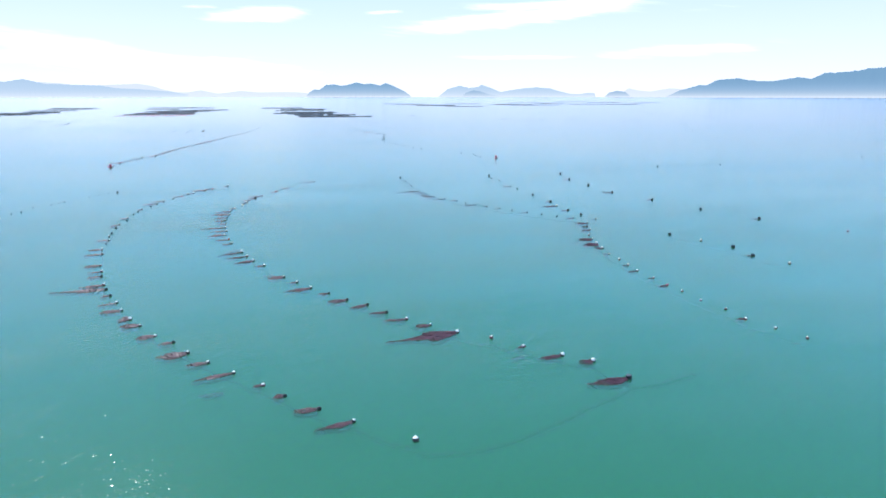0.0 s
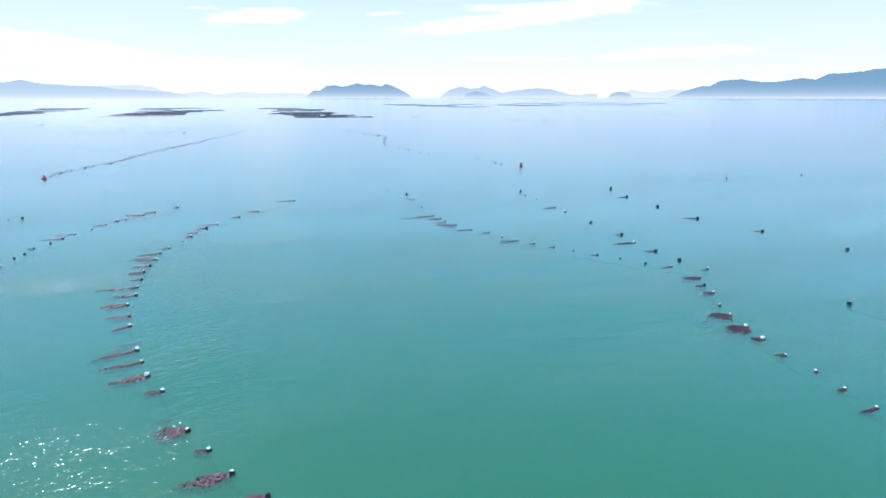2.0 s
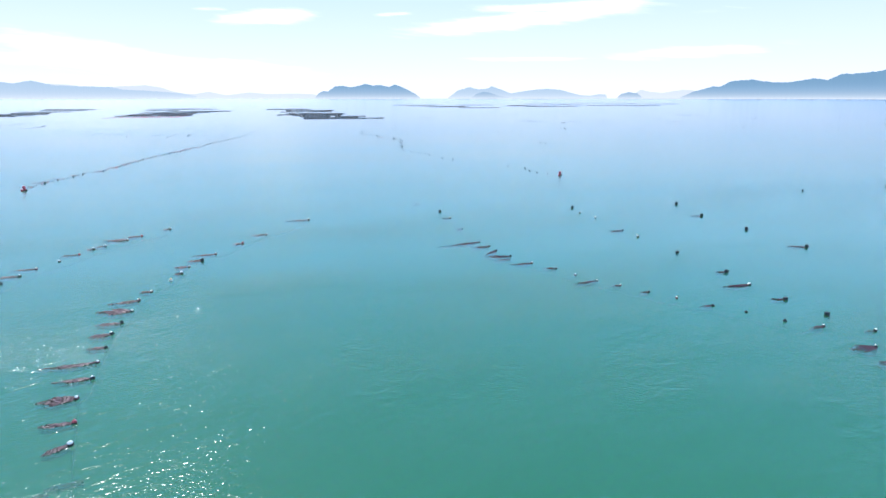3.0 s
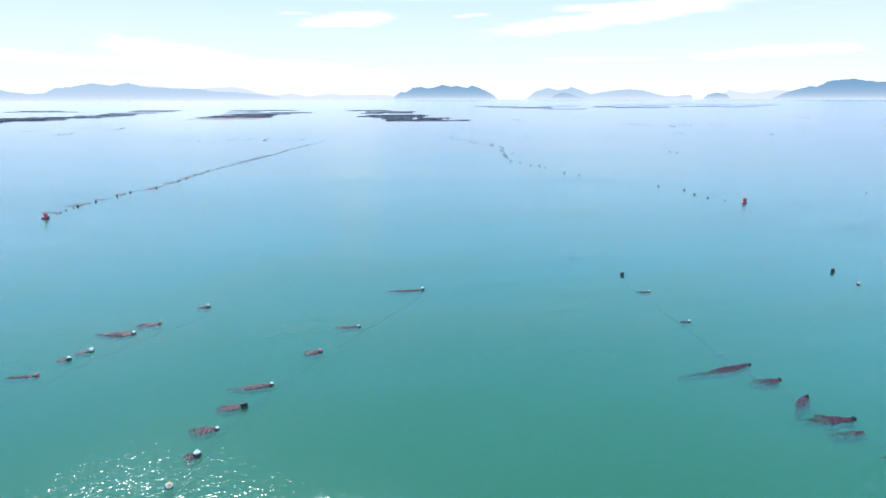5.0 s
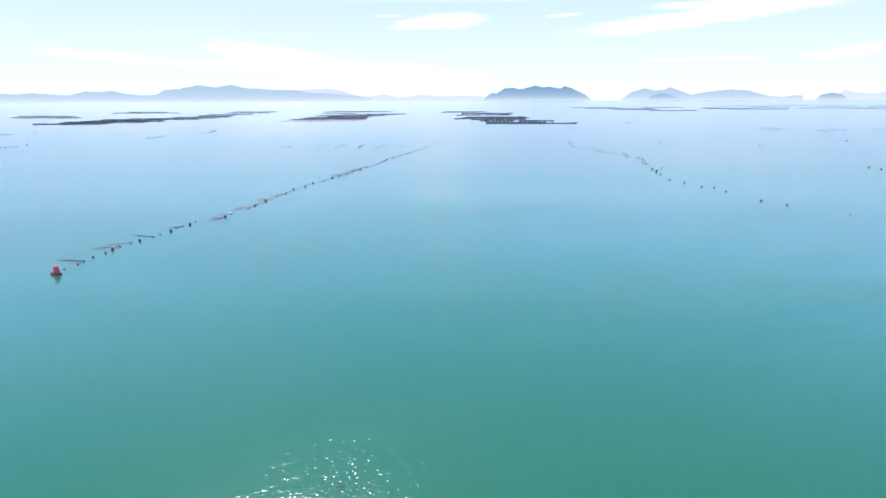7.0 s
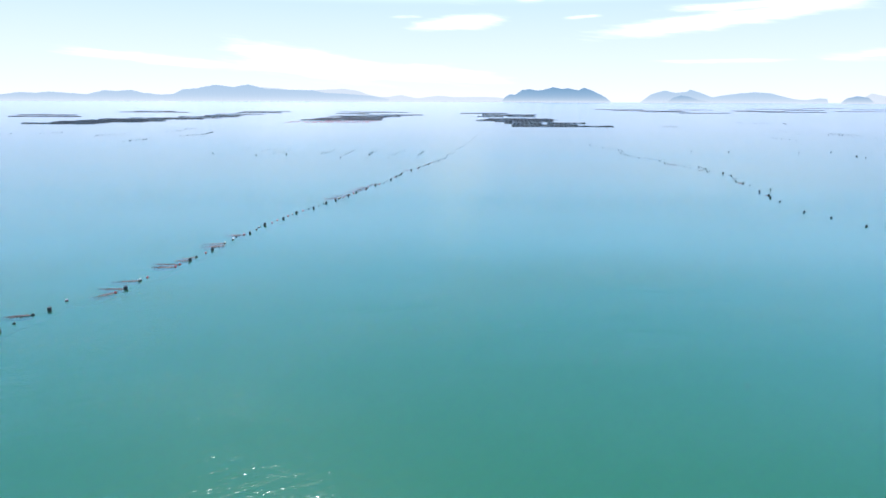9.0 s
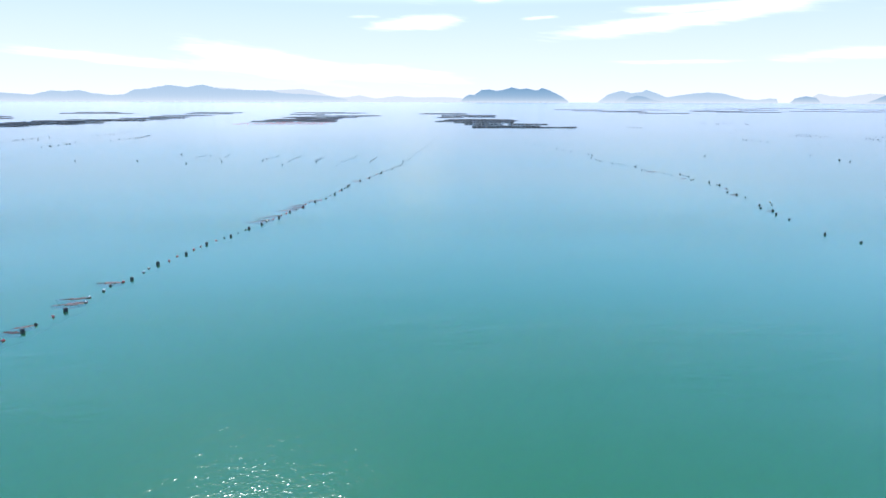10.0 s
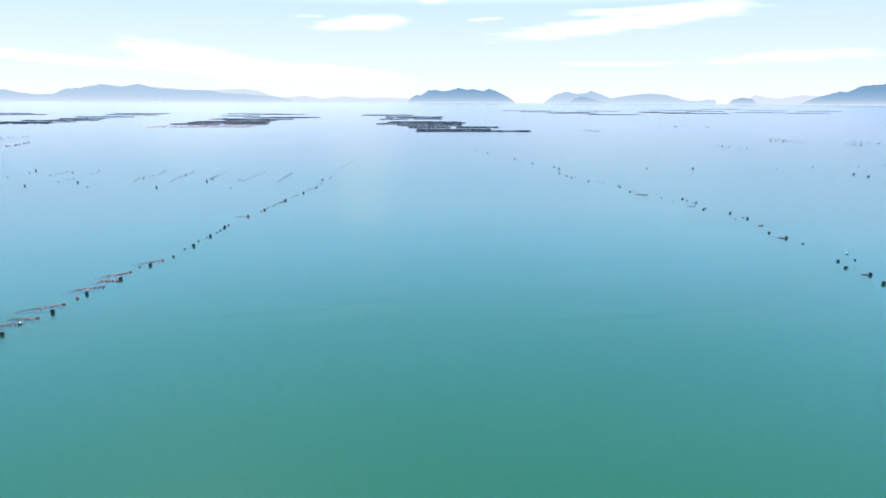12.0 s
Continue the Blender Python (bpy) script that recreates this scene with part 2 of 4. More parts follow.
def far_land(name, woods, haze_glow, amount):
    """Wooded hills with kilometres of bright sea air put in as their own glow, thickest over the water."""
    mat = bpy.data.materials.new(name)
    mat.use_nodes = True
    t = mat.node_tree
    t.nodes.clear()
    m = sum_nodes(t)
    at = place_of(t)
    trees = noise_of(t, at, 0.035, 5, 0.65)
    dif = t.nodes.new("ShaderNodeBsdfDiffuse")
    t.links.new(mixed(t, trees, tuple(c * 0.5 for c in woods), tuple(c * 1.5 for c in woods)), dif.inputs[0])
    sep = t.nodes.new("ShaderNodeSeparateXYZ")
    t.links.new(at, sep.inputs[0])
    # mist put into the glow: whiter and stronger towards sea level
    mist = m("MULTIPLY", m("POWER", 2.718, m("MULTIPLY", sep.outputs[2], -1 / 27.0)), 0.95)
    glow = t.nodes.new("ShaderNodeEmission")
    t.links.new(mixed(t, mist, haze_glow, (0.43, 0.455, 0.49)), glow.inputs[0])
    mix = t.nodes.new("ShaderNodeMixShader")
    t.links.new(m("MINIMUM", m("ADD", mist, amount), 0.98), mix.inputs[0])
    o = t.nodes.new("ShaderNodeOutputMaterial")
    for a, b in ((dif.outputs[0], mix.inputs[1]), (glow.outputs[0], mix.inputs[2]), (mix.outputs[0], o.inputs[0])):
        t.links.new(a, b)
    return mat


# ---- mesh helpers ----
def mesh_of(name, verts, faces, mat, smooth=False):
    me = bpy.data.meshes.new(name)
    me.from_pydata(verts, [], faces)
    me.materials.append(mat)
    if smooth:
        me.polygons.foreach_set("use_smooth", [True] * len(me.polygons))
    me.update()
    return me


def part(name, me, parent, label=""):
    ob = new(name, me)
    ob.parent = parent
    if label:
        ob["label"] = label
    return ob


def turned(rings, sides=14):
    """A lathe: rings of (radius, z); ends with radius 0 close to a point."""
    verts, faces, rows = [], [], []
    for r, z in rings:
        if r == 0:
            rows.append([len(verts)])
            verts.append((0, 0, z))
        else:
            rows.append(list(range(len(verts), len(verts) + sides)))
            verts += [(r * math.cos(2 * math.pi * k / sides), r * math.sin(2 * math.pi * k / sides), z) for k in range(sides)]
    for a, b in zip(rows, rows[1:]):
        for k in range(sides):
            j = (k + 1) % sides
            if len(a) == 1:
                faces.append((a[0], b[j], b[k]))
            elif len(b) == 1:
                faces.append((a[k], a[j], b[0]))
            else:
                faces.append((a[k], a[j], b[j], b[k]))
    return verts, faces


def moved(geo, m):
    return [tuple(m @ Vector(v)) for v in geo[0]], geo[1]


def joined(*geos):
    verts, faces = [], []
    for v, f in geos:
        n = len(verts)
        verts += v
        faces += [tuple(i + n for i in q) for q in f]
    return verts, faces


def box(x0, x1, y0, y1, z0, z1, b=0.0):
    """A box with bevelled upper edges."""
    verts = [(x0, y0, z0), (x1, y0, z0), (x1, y1, z0), (x0, y1, z0), (x0, y0, z1 - b), (x1, y0, z1 - b), (x1, y1, z1 - b), (x0, y1, z1 - b),
             (x0 + b, y0 + b, z1), (x1 - b, y0 + b, z1), (x1 - b, y1 - b, z1), (x0 + b, y1 - b, z1)]
    faces = [(3, 2, 1, 0)] + [(i, (i + 1) % 4, 4 + (i + 1) % 4, 4 + i) for i in range(4)] + [(4 + i, 4 + (i + 1) % 4, 8 + (i + 1) % 4, 8 + i) for i in range(4)] + [(8, 9, 10, 11)]
    return verts, faces


def ring(radius, thick, around=10, sides=5):
    verts = [((radius + thick * math.cos(b)) * math.cos(a), thick * math.sin(b), (radius + thick * math.cos(b)) * math.sin(a))
             for a in (2 * math.pi * i / around for i in range(around)) for b in (2 * math.pi * k / sides for k in range(sides))]
    faces = [(i * sides + k, ((i + 1) % around) * sides + k, ((i + 1) % around) * sides + (k + 1) % sides, i * sides + (k + 1) % sides)
             for i in range(around) for k in range(sides)]
    return verts, faces


def tube(points, radius, sides=6, wobble=0.0):
    verts, faces = [], []
    n = len(points)
    for i, p in enumerate(points):
        a, b = Vector(points[max(i - 1, 0)]), Vector(points[min(i + 1, n - 1)])
        along = (b - a).normalized()
        side = along.cross(Vector((0, 0, 1))).normalized()
        up = side.cross(along)
        r = radius * (1 + wobble * random.uniform(-1, 1))
        verts += [tuple(Vector(p) + r * (math.cos(q) * side + math.sin(q) * up)) for q in (2 * math.pi * k / sides for k in range(sides))]
    for i in range(n - 1):
        faces += [(i * sides + k, i * sides + (k + 1) % sides, (i + 1) * sides + (k + 1) % sides, (i + 1) * sides + k) for k in range(sides)]
    return verts, faces


# ---- the sea ----
def sheet(name, z, half, mat):
    me = mesh_of(name, [(-half, -half, z), (half, -half, z), (half, half, z), (-half, half, z)], [(0, 1, 2, 3)], mat)
    return new(name, me)


tagged(sheet("water", 0.0, 9000, water_surface()), "calm teal sea surface with fine wind ripples", "sea", kind="structure")
tagged(sheet("water_murk", -0.20, 9000, water_murk("silty_water", 0.60)), "cloudy green water just under the surface", "sea", kind="structure")
tagged(sheet("water_deep", -0.70, 9000, water_murk("silty_water_deep", 1.0)), "opaque green depth of the bay", "sea", kind="structure")

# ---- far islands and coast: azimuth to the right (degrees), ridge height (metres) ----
# woods colour, haze colour that the hills themselves emit, share of that glow
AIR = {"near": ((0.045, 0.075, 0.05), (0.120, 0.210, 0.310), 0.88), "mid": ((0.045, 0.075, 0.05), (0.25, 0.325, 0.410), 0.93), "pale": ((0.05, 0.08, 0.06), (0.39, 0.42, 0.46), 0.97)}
LAND = {k: far_land("wooded_hills_with_haze_" + k, *v) for k, v in AIR.items()}


def hills(name, away, deep, ridge, air, label, rough=1.0):
    """Hills along a ridge line given by azimuth and height, falling to the sea in front and behind."""
    az = np.array([r[0] for r in ridge])
    hz = np.array([r[1] for r in ridge])
    nu, nv = int(max(40, (az[-1] - az[0]) * 18)), 15
    verts, faces = [], []
    for i in range(nu + 1):
        a = az[0] + (az[-1] - az[0]) * i / nu
        top = float(np.interp(a, az, hz))
        jag = 1 + 0.03 * rough * noise.noise((a * 5.0, away * 0.01, 1.0)) + 0.02 * rough * noise.noise((a * 17.0, away * 0.01, 5.0)) + 0.012 * rough * noise.noise((a * 60.0, away * 0.01, 9.0))
        for k in range(nv + 1):
            v = 2 * k / nv - 1
            r = away + v * deep * (0.55 + 0.45 * top / hz.max()) + deep * 0.25 * noise.noise((a * 1.5, 2.0, away))
            slope = (1 - v * v) * min(1.0, 2.5 * max(0.0, abs(v) - 0.07))
            spur = 1 - abs(v) ** 1.5 + slope * (0.16 * noise.noise((a * 3.2, v * 1.6, away * 0.02)) - 0.08 * abs(noise.noise((a * 9.0, v * 3.0, 4.0))))
            z = top * jag * max(0.0, min(1.0, spur)) - (2.5 if k in (0, nv) else 0.6)
            verts.append((r * math.sin(radians(a)), 90 + r * math.cos(radians(a)), z))
    for i in range(nu):
        for k in range(nv):
            q = i * (nv + 1) + k
            faces.append((q, q + 1, q + nv + 2, q + nv + 1))
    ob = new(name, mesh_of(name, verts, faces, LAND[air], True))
    return tagged(ob, label, "island", kind="structure")


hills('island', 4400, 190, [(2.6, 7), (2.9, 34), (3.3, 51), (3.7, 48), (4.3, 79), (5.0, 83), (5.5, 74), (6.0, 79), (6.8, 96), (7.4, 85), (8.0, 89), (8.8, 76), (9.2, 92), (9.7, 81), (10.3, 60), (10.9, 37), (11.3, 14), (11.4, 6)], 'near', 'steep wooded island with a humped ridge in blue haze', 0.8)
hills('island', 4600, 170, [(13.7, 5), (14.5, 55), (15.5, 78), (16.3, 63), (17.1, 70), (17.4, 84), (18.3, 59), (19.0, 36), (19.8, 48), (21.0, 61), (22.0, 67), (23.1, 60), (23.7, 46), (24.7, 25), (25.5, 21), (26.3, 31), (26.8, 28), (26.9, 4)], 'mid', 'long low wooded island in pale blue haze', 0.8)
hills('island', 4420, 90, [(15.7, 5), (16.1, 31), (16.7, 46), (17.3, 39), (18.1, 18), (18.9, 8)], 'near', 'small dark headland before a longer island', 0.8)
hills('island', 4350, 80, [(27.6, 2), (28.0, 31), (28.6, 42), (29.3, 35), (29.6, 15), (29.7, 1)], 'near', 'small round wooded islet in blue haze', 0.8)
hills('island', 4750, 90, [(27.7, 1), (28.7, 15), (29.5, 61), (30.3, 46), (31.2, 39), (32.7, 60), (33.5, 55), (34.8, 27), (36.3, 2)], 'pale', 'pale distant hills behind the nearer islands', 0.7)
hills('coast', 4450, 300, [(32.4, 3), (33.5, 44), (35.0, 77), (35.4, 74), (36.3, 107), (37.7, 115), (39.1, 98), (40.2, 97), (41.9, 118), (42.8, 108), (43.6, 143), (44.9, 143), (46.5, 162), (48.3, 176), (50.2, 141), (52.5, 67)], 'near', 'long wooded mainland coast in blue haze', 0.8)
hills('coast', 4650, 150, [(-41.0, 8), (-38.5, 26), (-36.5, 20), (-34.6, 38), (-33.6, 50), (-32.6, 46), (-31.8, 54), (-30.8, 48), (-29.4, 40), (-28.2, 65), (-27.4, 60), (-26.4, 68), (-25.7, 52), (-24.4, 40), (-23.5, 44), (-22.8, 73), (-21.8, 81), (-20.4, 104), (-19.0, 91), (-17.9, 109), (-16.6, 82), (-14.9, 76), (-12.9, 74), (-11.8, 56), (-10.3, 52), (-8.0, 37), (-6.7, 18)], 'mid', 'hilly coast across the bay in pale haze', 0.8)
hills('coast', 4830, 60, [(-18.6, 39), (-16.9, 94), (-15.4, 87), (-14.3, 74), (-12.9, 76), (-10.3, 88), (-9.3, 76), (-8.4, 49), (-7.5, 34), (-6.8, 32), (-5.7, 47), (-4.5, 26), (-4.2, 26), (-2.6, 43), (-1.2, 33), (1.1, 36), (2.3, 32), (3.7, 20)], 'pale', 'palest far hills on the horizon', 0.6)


# ---- floats ----
def dome(r, z0, lo, hi, steps, squash=1.0):
    return [(0 if abs(abs(a) - 90) < 0.01 else r * math.cos(radians(a)), z0 + squash * r * math.sin(radians(a))) for a in np.linspace(lo, hi, steps)]


FLOAT_MESH = {}


def float_meshes(colour, cap):
    """Round mooring float: hull below, cap above (white ones also paint the sun's highlight), a moulded seam, an eye on
    top and weed round the waterline.
    """
    key = (colour.name, cap.name)
    if key not in FLOAT_MESH:
        r, z = 0.140, 0.066
        # white float: dark hull colour paints fouling plus the backlit underside
        edge = 16 if colour is FOULED_AND_SHADE else 40
        FLOAT_MESH[key] = (mesh_of("hull", *turned(dome(r, z, -90, edge, 8)), colour, True),
                           mesh_of("cap", *turned(dome(r * 1.004, z, edge, 90, 6)), cap, True),
                           mesh_of("seam", *turned([(r * 0.975, z + 0.03), (r * 1.05, z + 0.034), (r * 1.05, z + 0.05), (r * 0.96, z + 0.054)]), colour, True),
                           mesh_of("eye", *moved(ring(0.030, 0.010), pose(0, 0, z + r + 0.018)), cap, True),
                           mesh_of("weed_fringe", *turned([(0.12, -0.05), (0.150, -0.012), (0.160, 0.010), (0.143, 0.030)]), FOULED_AND_SHADE, True))
    return FLOAT_MESH[key]


def drum_meshes(colour, r, tall):
    key = (colour.name, r, tall)
    if key not in FLOAT_MESH:
        rib = [(r, 0)] + [q for h in (0.33, 0.66) for q in ((r, tall * h - 0.03), (r * 1.06, tall * h - 0.012), (r * 1.06, tall * h + 0.012), (r, tall * h + 0.03))]
        FLOAT_MESH[key] = (mesh_of("barrel", *turned([(0, -0.22), (r * 0.9, -0.22), (r, -0.18)] + rib + [(r, tall - 0.03), (r * 0.93, tall)]), colour, True),
                           mesh_of("lid", *turned([(r * 0.93, tall), (r * 0.90, tall + 0.006), (r * 0.82, tall - 0.012), (0, tall - 0.008)]), PIPE if colour is BLACK else colour, False),
                           mesh_of("handle", *moved(ring(0.045, 0.012), pose(0, 0, tall + 0.01)), ROPE, True),
                           mesh_of("weed_fringe", *turned([(r * 0.9, -0.06), (r * 1.04, -0.012), (r * 1.07, 0.012), (r * 0.98, 0.045)]), FOULED_AND_SHADE, True))
    return FLOAT_MESH[key]


# white caps on dark hulls paint bleaching and the sun's highlight together
KINDS = {"W": (FOULED_AND_SHADE, WHITE, "weathered white round mooring float"), "w": (MAROON, WHITE, "small dark float with a white cap as sun highlight"), "m": (MAROON, WHITE, "dark red round float, bleached cap drawn white as sun highlight"),
         "k": (BLACK, BLACK, "glossy black round float on the seaweed line"), "c": (BLACK, WHITE, "black round float, bleached cap drawn pale as sun glint"), "r": (RED, RED, "faded red round float on the rope line"), "Y": (WHITE, ORANGE, "white round float with an orange cap")}
DRUMS = {"D": (BLACK, 0.162, 0.30, "upright black plastic drum float on a rope line"), "K": (BLACK, 0.165, 0.21, "squat black plastic keg float on the water")}


def float_at(x, y, kind, group, big=1.0):
    if kind in DRUMS:
        colour, r, tall, label = DRUMS[kind]
        top = new("drum_float")
        pieces = zip(("barrel", "lid", "handle", "weed_fringe"), drum_meshes(colour, r, tall))
        lean = 9
    else:
        colour, cap, label = KINDS["c" if kind == "k" and "seaweed" in group and random.random() < 0.5 else kind]
        top = new("round_float")
        pieces = zip(("hull", "cap", "seam", "eye", "weed_fringe"), float_meshes(colour, cap))
        lean = 20
    for name, me in pieces:
        part(name, me, top, "dark band of algae" if name == "weed_fringe" else "grey lid paler than the barrel" if name == "lid" else "")
    s = big * random.uniform(0.9, 1.1) * (0.8 if kind in "mkrw" else 1.0)
    top.matrix_basis = pose(x, y, random.uniform(-0.03, 0.015), random.uniform(-lean, lean), random.uniform(-lean, lean), random.uniform(0, 360)) @ Matrix.Scale(s, 4)
    return tagged(top, label, "float", group)


# ---- seaweed: bundles of long blades that the current draws out from each float ----
CURRENT = math.atan2(-0.12, -1.0)


def seaweed(x, y, long, wide, swing=None, deep=0.0):
    """One clump: many blades from the rope, spread to a leaf-like outline that tapers into a tail."""
    ang = CURRENT + radians(random.gauss(0, 5) if swing is None else swing)
    ux, uy = math.cos(ang), math.sin(ang)
    count = int((60 if wide > 0.1 else 6) + 330 * wide)
    verts, faces = [], []
    knee = random.uniform(0.26, 0.36) if long > 3 else random.uniform(0.38, 0.58) if long > 1.6 else random.uniform(0.45, 0.70)
    tail = random.uniform(0.10, 0.20)
    bend, bow = random.uniform(-0.10, 0.10), random.uniform(0.02, 0.07)
    lobes = [random.uniform(0.70, 1.10) for _ in range(7)]

    def half(s):
        if s < knee:
            f = 0.24 + 0.76 * math.sin(math.pi / 2 * s / knee)
        else:
            f = tail + (1 - tail) * math.cos(math.pi / 2 * min(1, (s - knee) / (0.50 if long > 2 else 1.05 - knee)))
        return (0.52 if long > 1.6 else 0.47) * wide * f * float(np.interp(s * 6, range(7), lobes))

    for _ in range(count):
        u = random.uniform(-1, 1)
        s0 = random.choice((0.0, 0.0, random.uniform(0, 0.5)))
        s1 = min(1.0, s0 + random.uniform(0.25, 0.75) if s0 > 0 else random.uniform(0.3, 1.0))
        if abs(u) > 0.6 and long > 1.6:
            s1 = min(s1, knee + 0.15)
        w = random.uniform(0.007, 0.020)
        lift, ph = random.uniform(-0.06, 0.026 if long > 1.6 else 0.018) - deep * 0.8, random.uniform(0, 6.3)
        if random.random() < 0.3:
            lift, u = lift - random.uniform(0.06, 0.22), u * 1.25
        n = 9
        base = len(verts)
        for i in range(n + 1):
            s = s0 + (s1 - s0) * i / n
            lat = u * half(s) + 0.05 * math.sin(ph + 7 * s * long) + bend * s * s * long + bow * long * math.sin(3.1 * s) * 0.6
            z = lift + 0.022 * math.sin(ph * 2 + 9 * s * long) - 0.03 * (s - 0.3)
            ww = w * (0.35 + 0.65 * math.sin(math.pi * min(1, 0.12 + 0.9 * i / n))) * (1 + 0.3 * math.sin(ph + 2.2 * i))
            cx, cy = x + ux * s * long - uy * lat, y + uy * s * long + ux * lat
            tip = 0.018 * math.sin(ph + 3 * i)
            verts += [(cx - uy * ww, cy + ux * ww, z + tip), (cx + uy * ww, cy - ux * ww, z - tip)]
        faces += [(base + 2 * i, base + 2 * i + 1, base + 2 * i + 3, base + 2 * i + 2) for i in range(n)]
    ob = new("seaweed_clump", mesh_of("seaweed_clump", verts, faces, WEED, True))
    return tagged(ob, "submerged brown seaweed drifting under the surface" if deep > 0.1 else "brown seaweed trailing from a float in the current", "seaweed", "seaweed clumps on the lines")


def rope_line(points, deep, radius, label):
    """The main rope of a line, hung in slack bights a little under the surface."""
    path = []
    for (x0, y0), (x1, y1) in zip(points, points[1:]):
        for k in range(5):
            f = k / 5
            path.append((x0 + (x1 - x0) * f + random.gauss(0, 0.03), y0 + (y1 - y0) * f + random.gauss(0, 0.03), -deep - 0.12 * math.sin(math.pi * f) + random.gauss(0, 0.012)))
    path.append((*points[-1], -deep))
    ob = new("mooring_rope", mesh_of("mooring_rope", *tube(path, radius, 6, 0.35), ROPE, True))
    return tagged(ob, label, "rope", "main ropes of the farm")


def farm_line(name, floats, weed=(), rope=(0.22, 0.05), big=1.0, sunk=0.0):
    for x, y, kind in floats:
        float_at(x, y, kind, "floats of the " + name, big)
    for i, long, wide, swing in weed:
        seaweed(floats[i][0] - 0.05, floats[i][1], long, wide, swing, sunk)
    if rope:
        rope_line([f[:2] for f in floats], *rope, "dark rope of the " + name)


LINE_A_A = [
    (-8.4, 117.7, "W"), (-10.6, 114.5, "r"), (-11.6, 112.9, "m"), (-13.0, 110.3, "W"), (-13.7, 109.1, "W"), (-14.4, 107.1, "r"),
    (-15.3, 104.7, "k"), (-16.3, 102.3, "w"), (-16.8, 100.1, "k"), (-17.3, 97.9, "k"), (-18.1, 95.8, "m"), (-18.1, 93.5, "k"),
    (-18.4, 91.9, "k"), (-18.5, 89.1, "k"), (-18.3, 87.2, "k"), (-18.6, 84.5, "m"), (-18.5, 82.3, "k"), (-18.3, 79.3, "k"),
    (-18.2, 77.5, "k"), (-17.8, 75.6, "k"), (-17.6, 73.5, "k"), (-17.4, 70.9, "m"), (-16.9, 68.7, "m"), (-16.0, 63.9, "m"),
]
LINE_A_A_WEED = [(0, 0.7, 0.6, 0), (1, 1.3, 0.8, 1), (2, 2.2, 1.0, -7), (3, 0.9, 0.4, 15), (4, 0.6, 0.4, -2), (5, 1.5, 0.3, -1), (7, 2.0, 0.4, -6), (8, 2.2, 0.4, -7), (10, 0.5, 0.4, 0), (13, 1.0, 0.5, 5), (15, 1.1, 0.7, 30), (19, 1.3, 0.4, -8), (21, 1.3, 0.8, -2), (22, 1.8, 0.5, 3), (23, 1.3, 1.0, -7)]
farm_line('curved seaweed line', LINE_A_A, LINE_A_A_WEED, (0.50, 0.07), 0.95)
LINE_A_B = [
    (-15.4, 61.6, "m"), (-15.0, 59.9, "k"), (-14.2, 57.0, "m"), (-13.7, 55.6, "k"), (-13.0, 53.7, "k"), (-12.1, 51.6, "k"),
    (-11.4, 49.6, "k"), (-10.4, 47.4, "W"), (-9.5, 45.8, "k"), (-8.2, 43.5, "m"), (-6.9, 42.0, "k"), (-5.8, 39.9, "k"),
    (-4.5, 38.1, "k"), (-3.0, 36.2, "k"), (-1.4, 34.2, "m"), (-0.3, 32.6, "k"), (1.3, 30.7, "k"), (2.8, 29.0, "k"),
    (5.3, 26.6, "W"),
]
LINE_A_B_WEED = [(0, 1.1, 0.4, 6), (1, 1.1, 0.6, 1), (2, 1.8, 0.8, 10), (3, 4.1, 1.1, -11), (4, 0.7, 0.5, -5), (5, 1.3, 0.3, 8), (6, 1.4, 0.8, 4), (7, 0.8, 1.4, -16), (8, 1.3, 1.1, -19), (9, 1.1, 1.0, 6), (10, 0.9, 0.4, 4), (11, 1.8, 1.0, 4), (12, 1.2, 0.6, 4), (13, 2.2, 0.5, 4), (14, 0.5, 0.3, 4), (15, 0.6, 0.6, -12), (16, 1.2, 0.7, -12), (17, 1.9, 0.5, 6)]
farm_line('curved seaweed line', LINE_A_B, LINE_A_B_WEED, (0.50, 0.07), 0.95)
rope_line([LINE_A_A[-1][:2], LINE_A_B[0][:2]], 0.4, 0.08, "dark rope of the curved seaweed line")
LINE_B_A = [
    (6.1, 120.0, "W"), (1.6, 112.5, "m"), (-0.5, 108.6, "r"), (-2.6, 104.5, "m"), (-3.5, 102.3, "K"), (-4.3, 100.3, "m"),
    (-4.6, 98.2, "W"), (-5.1, 96.1, "Y"), (-6.0, 93.3, "m"), (-6.4, 91.1, "m"), (-6.4, 88.8, "k"), (-6.5, 86.4, "k"),
    (-6.6, 84.4, "k"), (-6.4, 82.1, "k"), (-6.3, 79.9, "m"), (-6.0, 77.7, "k"), (-6.1, 75.4, "m"), (-5.5, 72.8, "r"),
    (-5.1, 70.8, "W"), (-3.9, 66.4, "W"), (-3.3, 64.5, "m"), (-2.7, 62.5, "W"), (-1.7, 60.4, "W"), (0.0, 56.0, "k"),
]
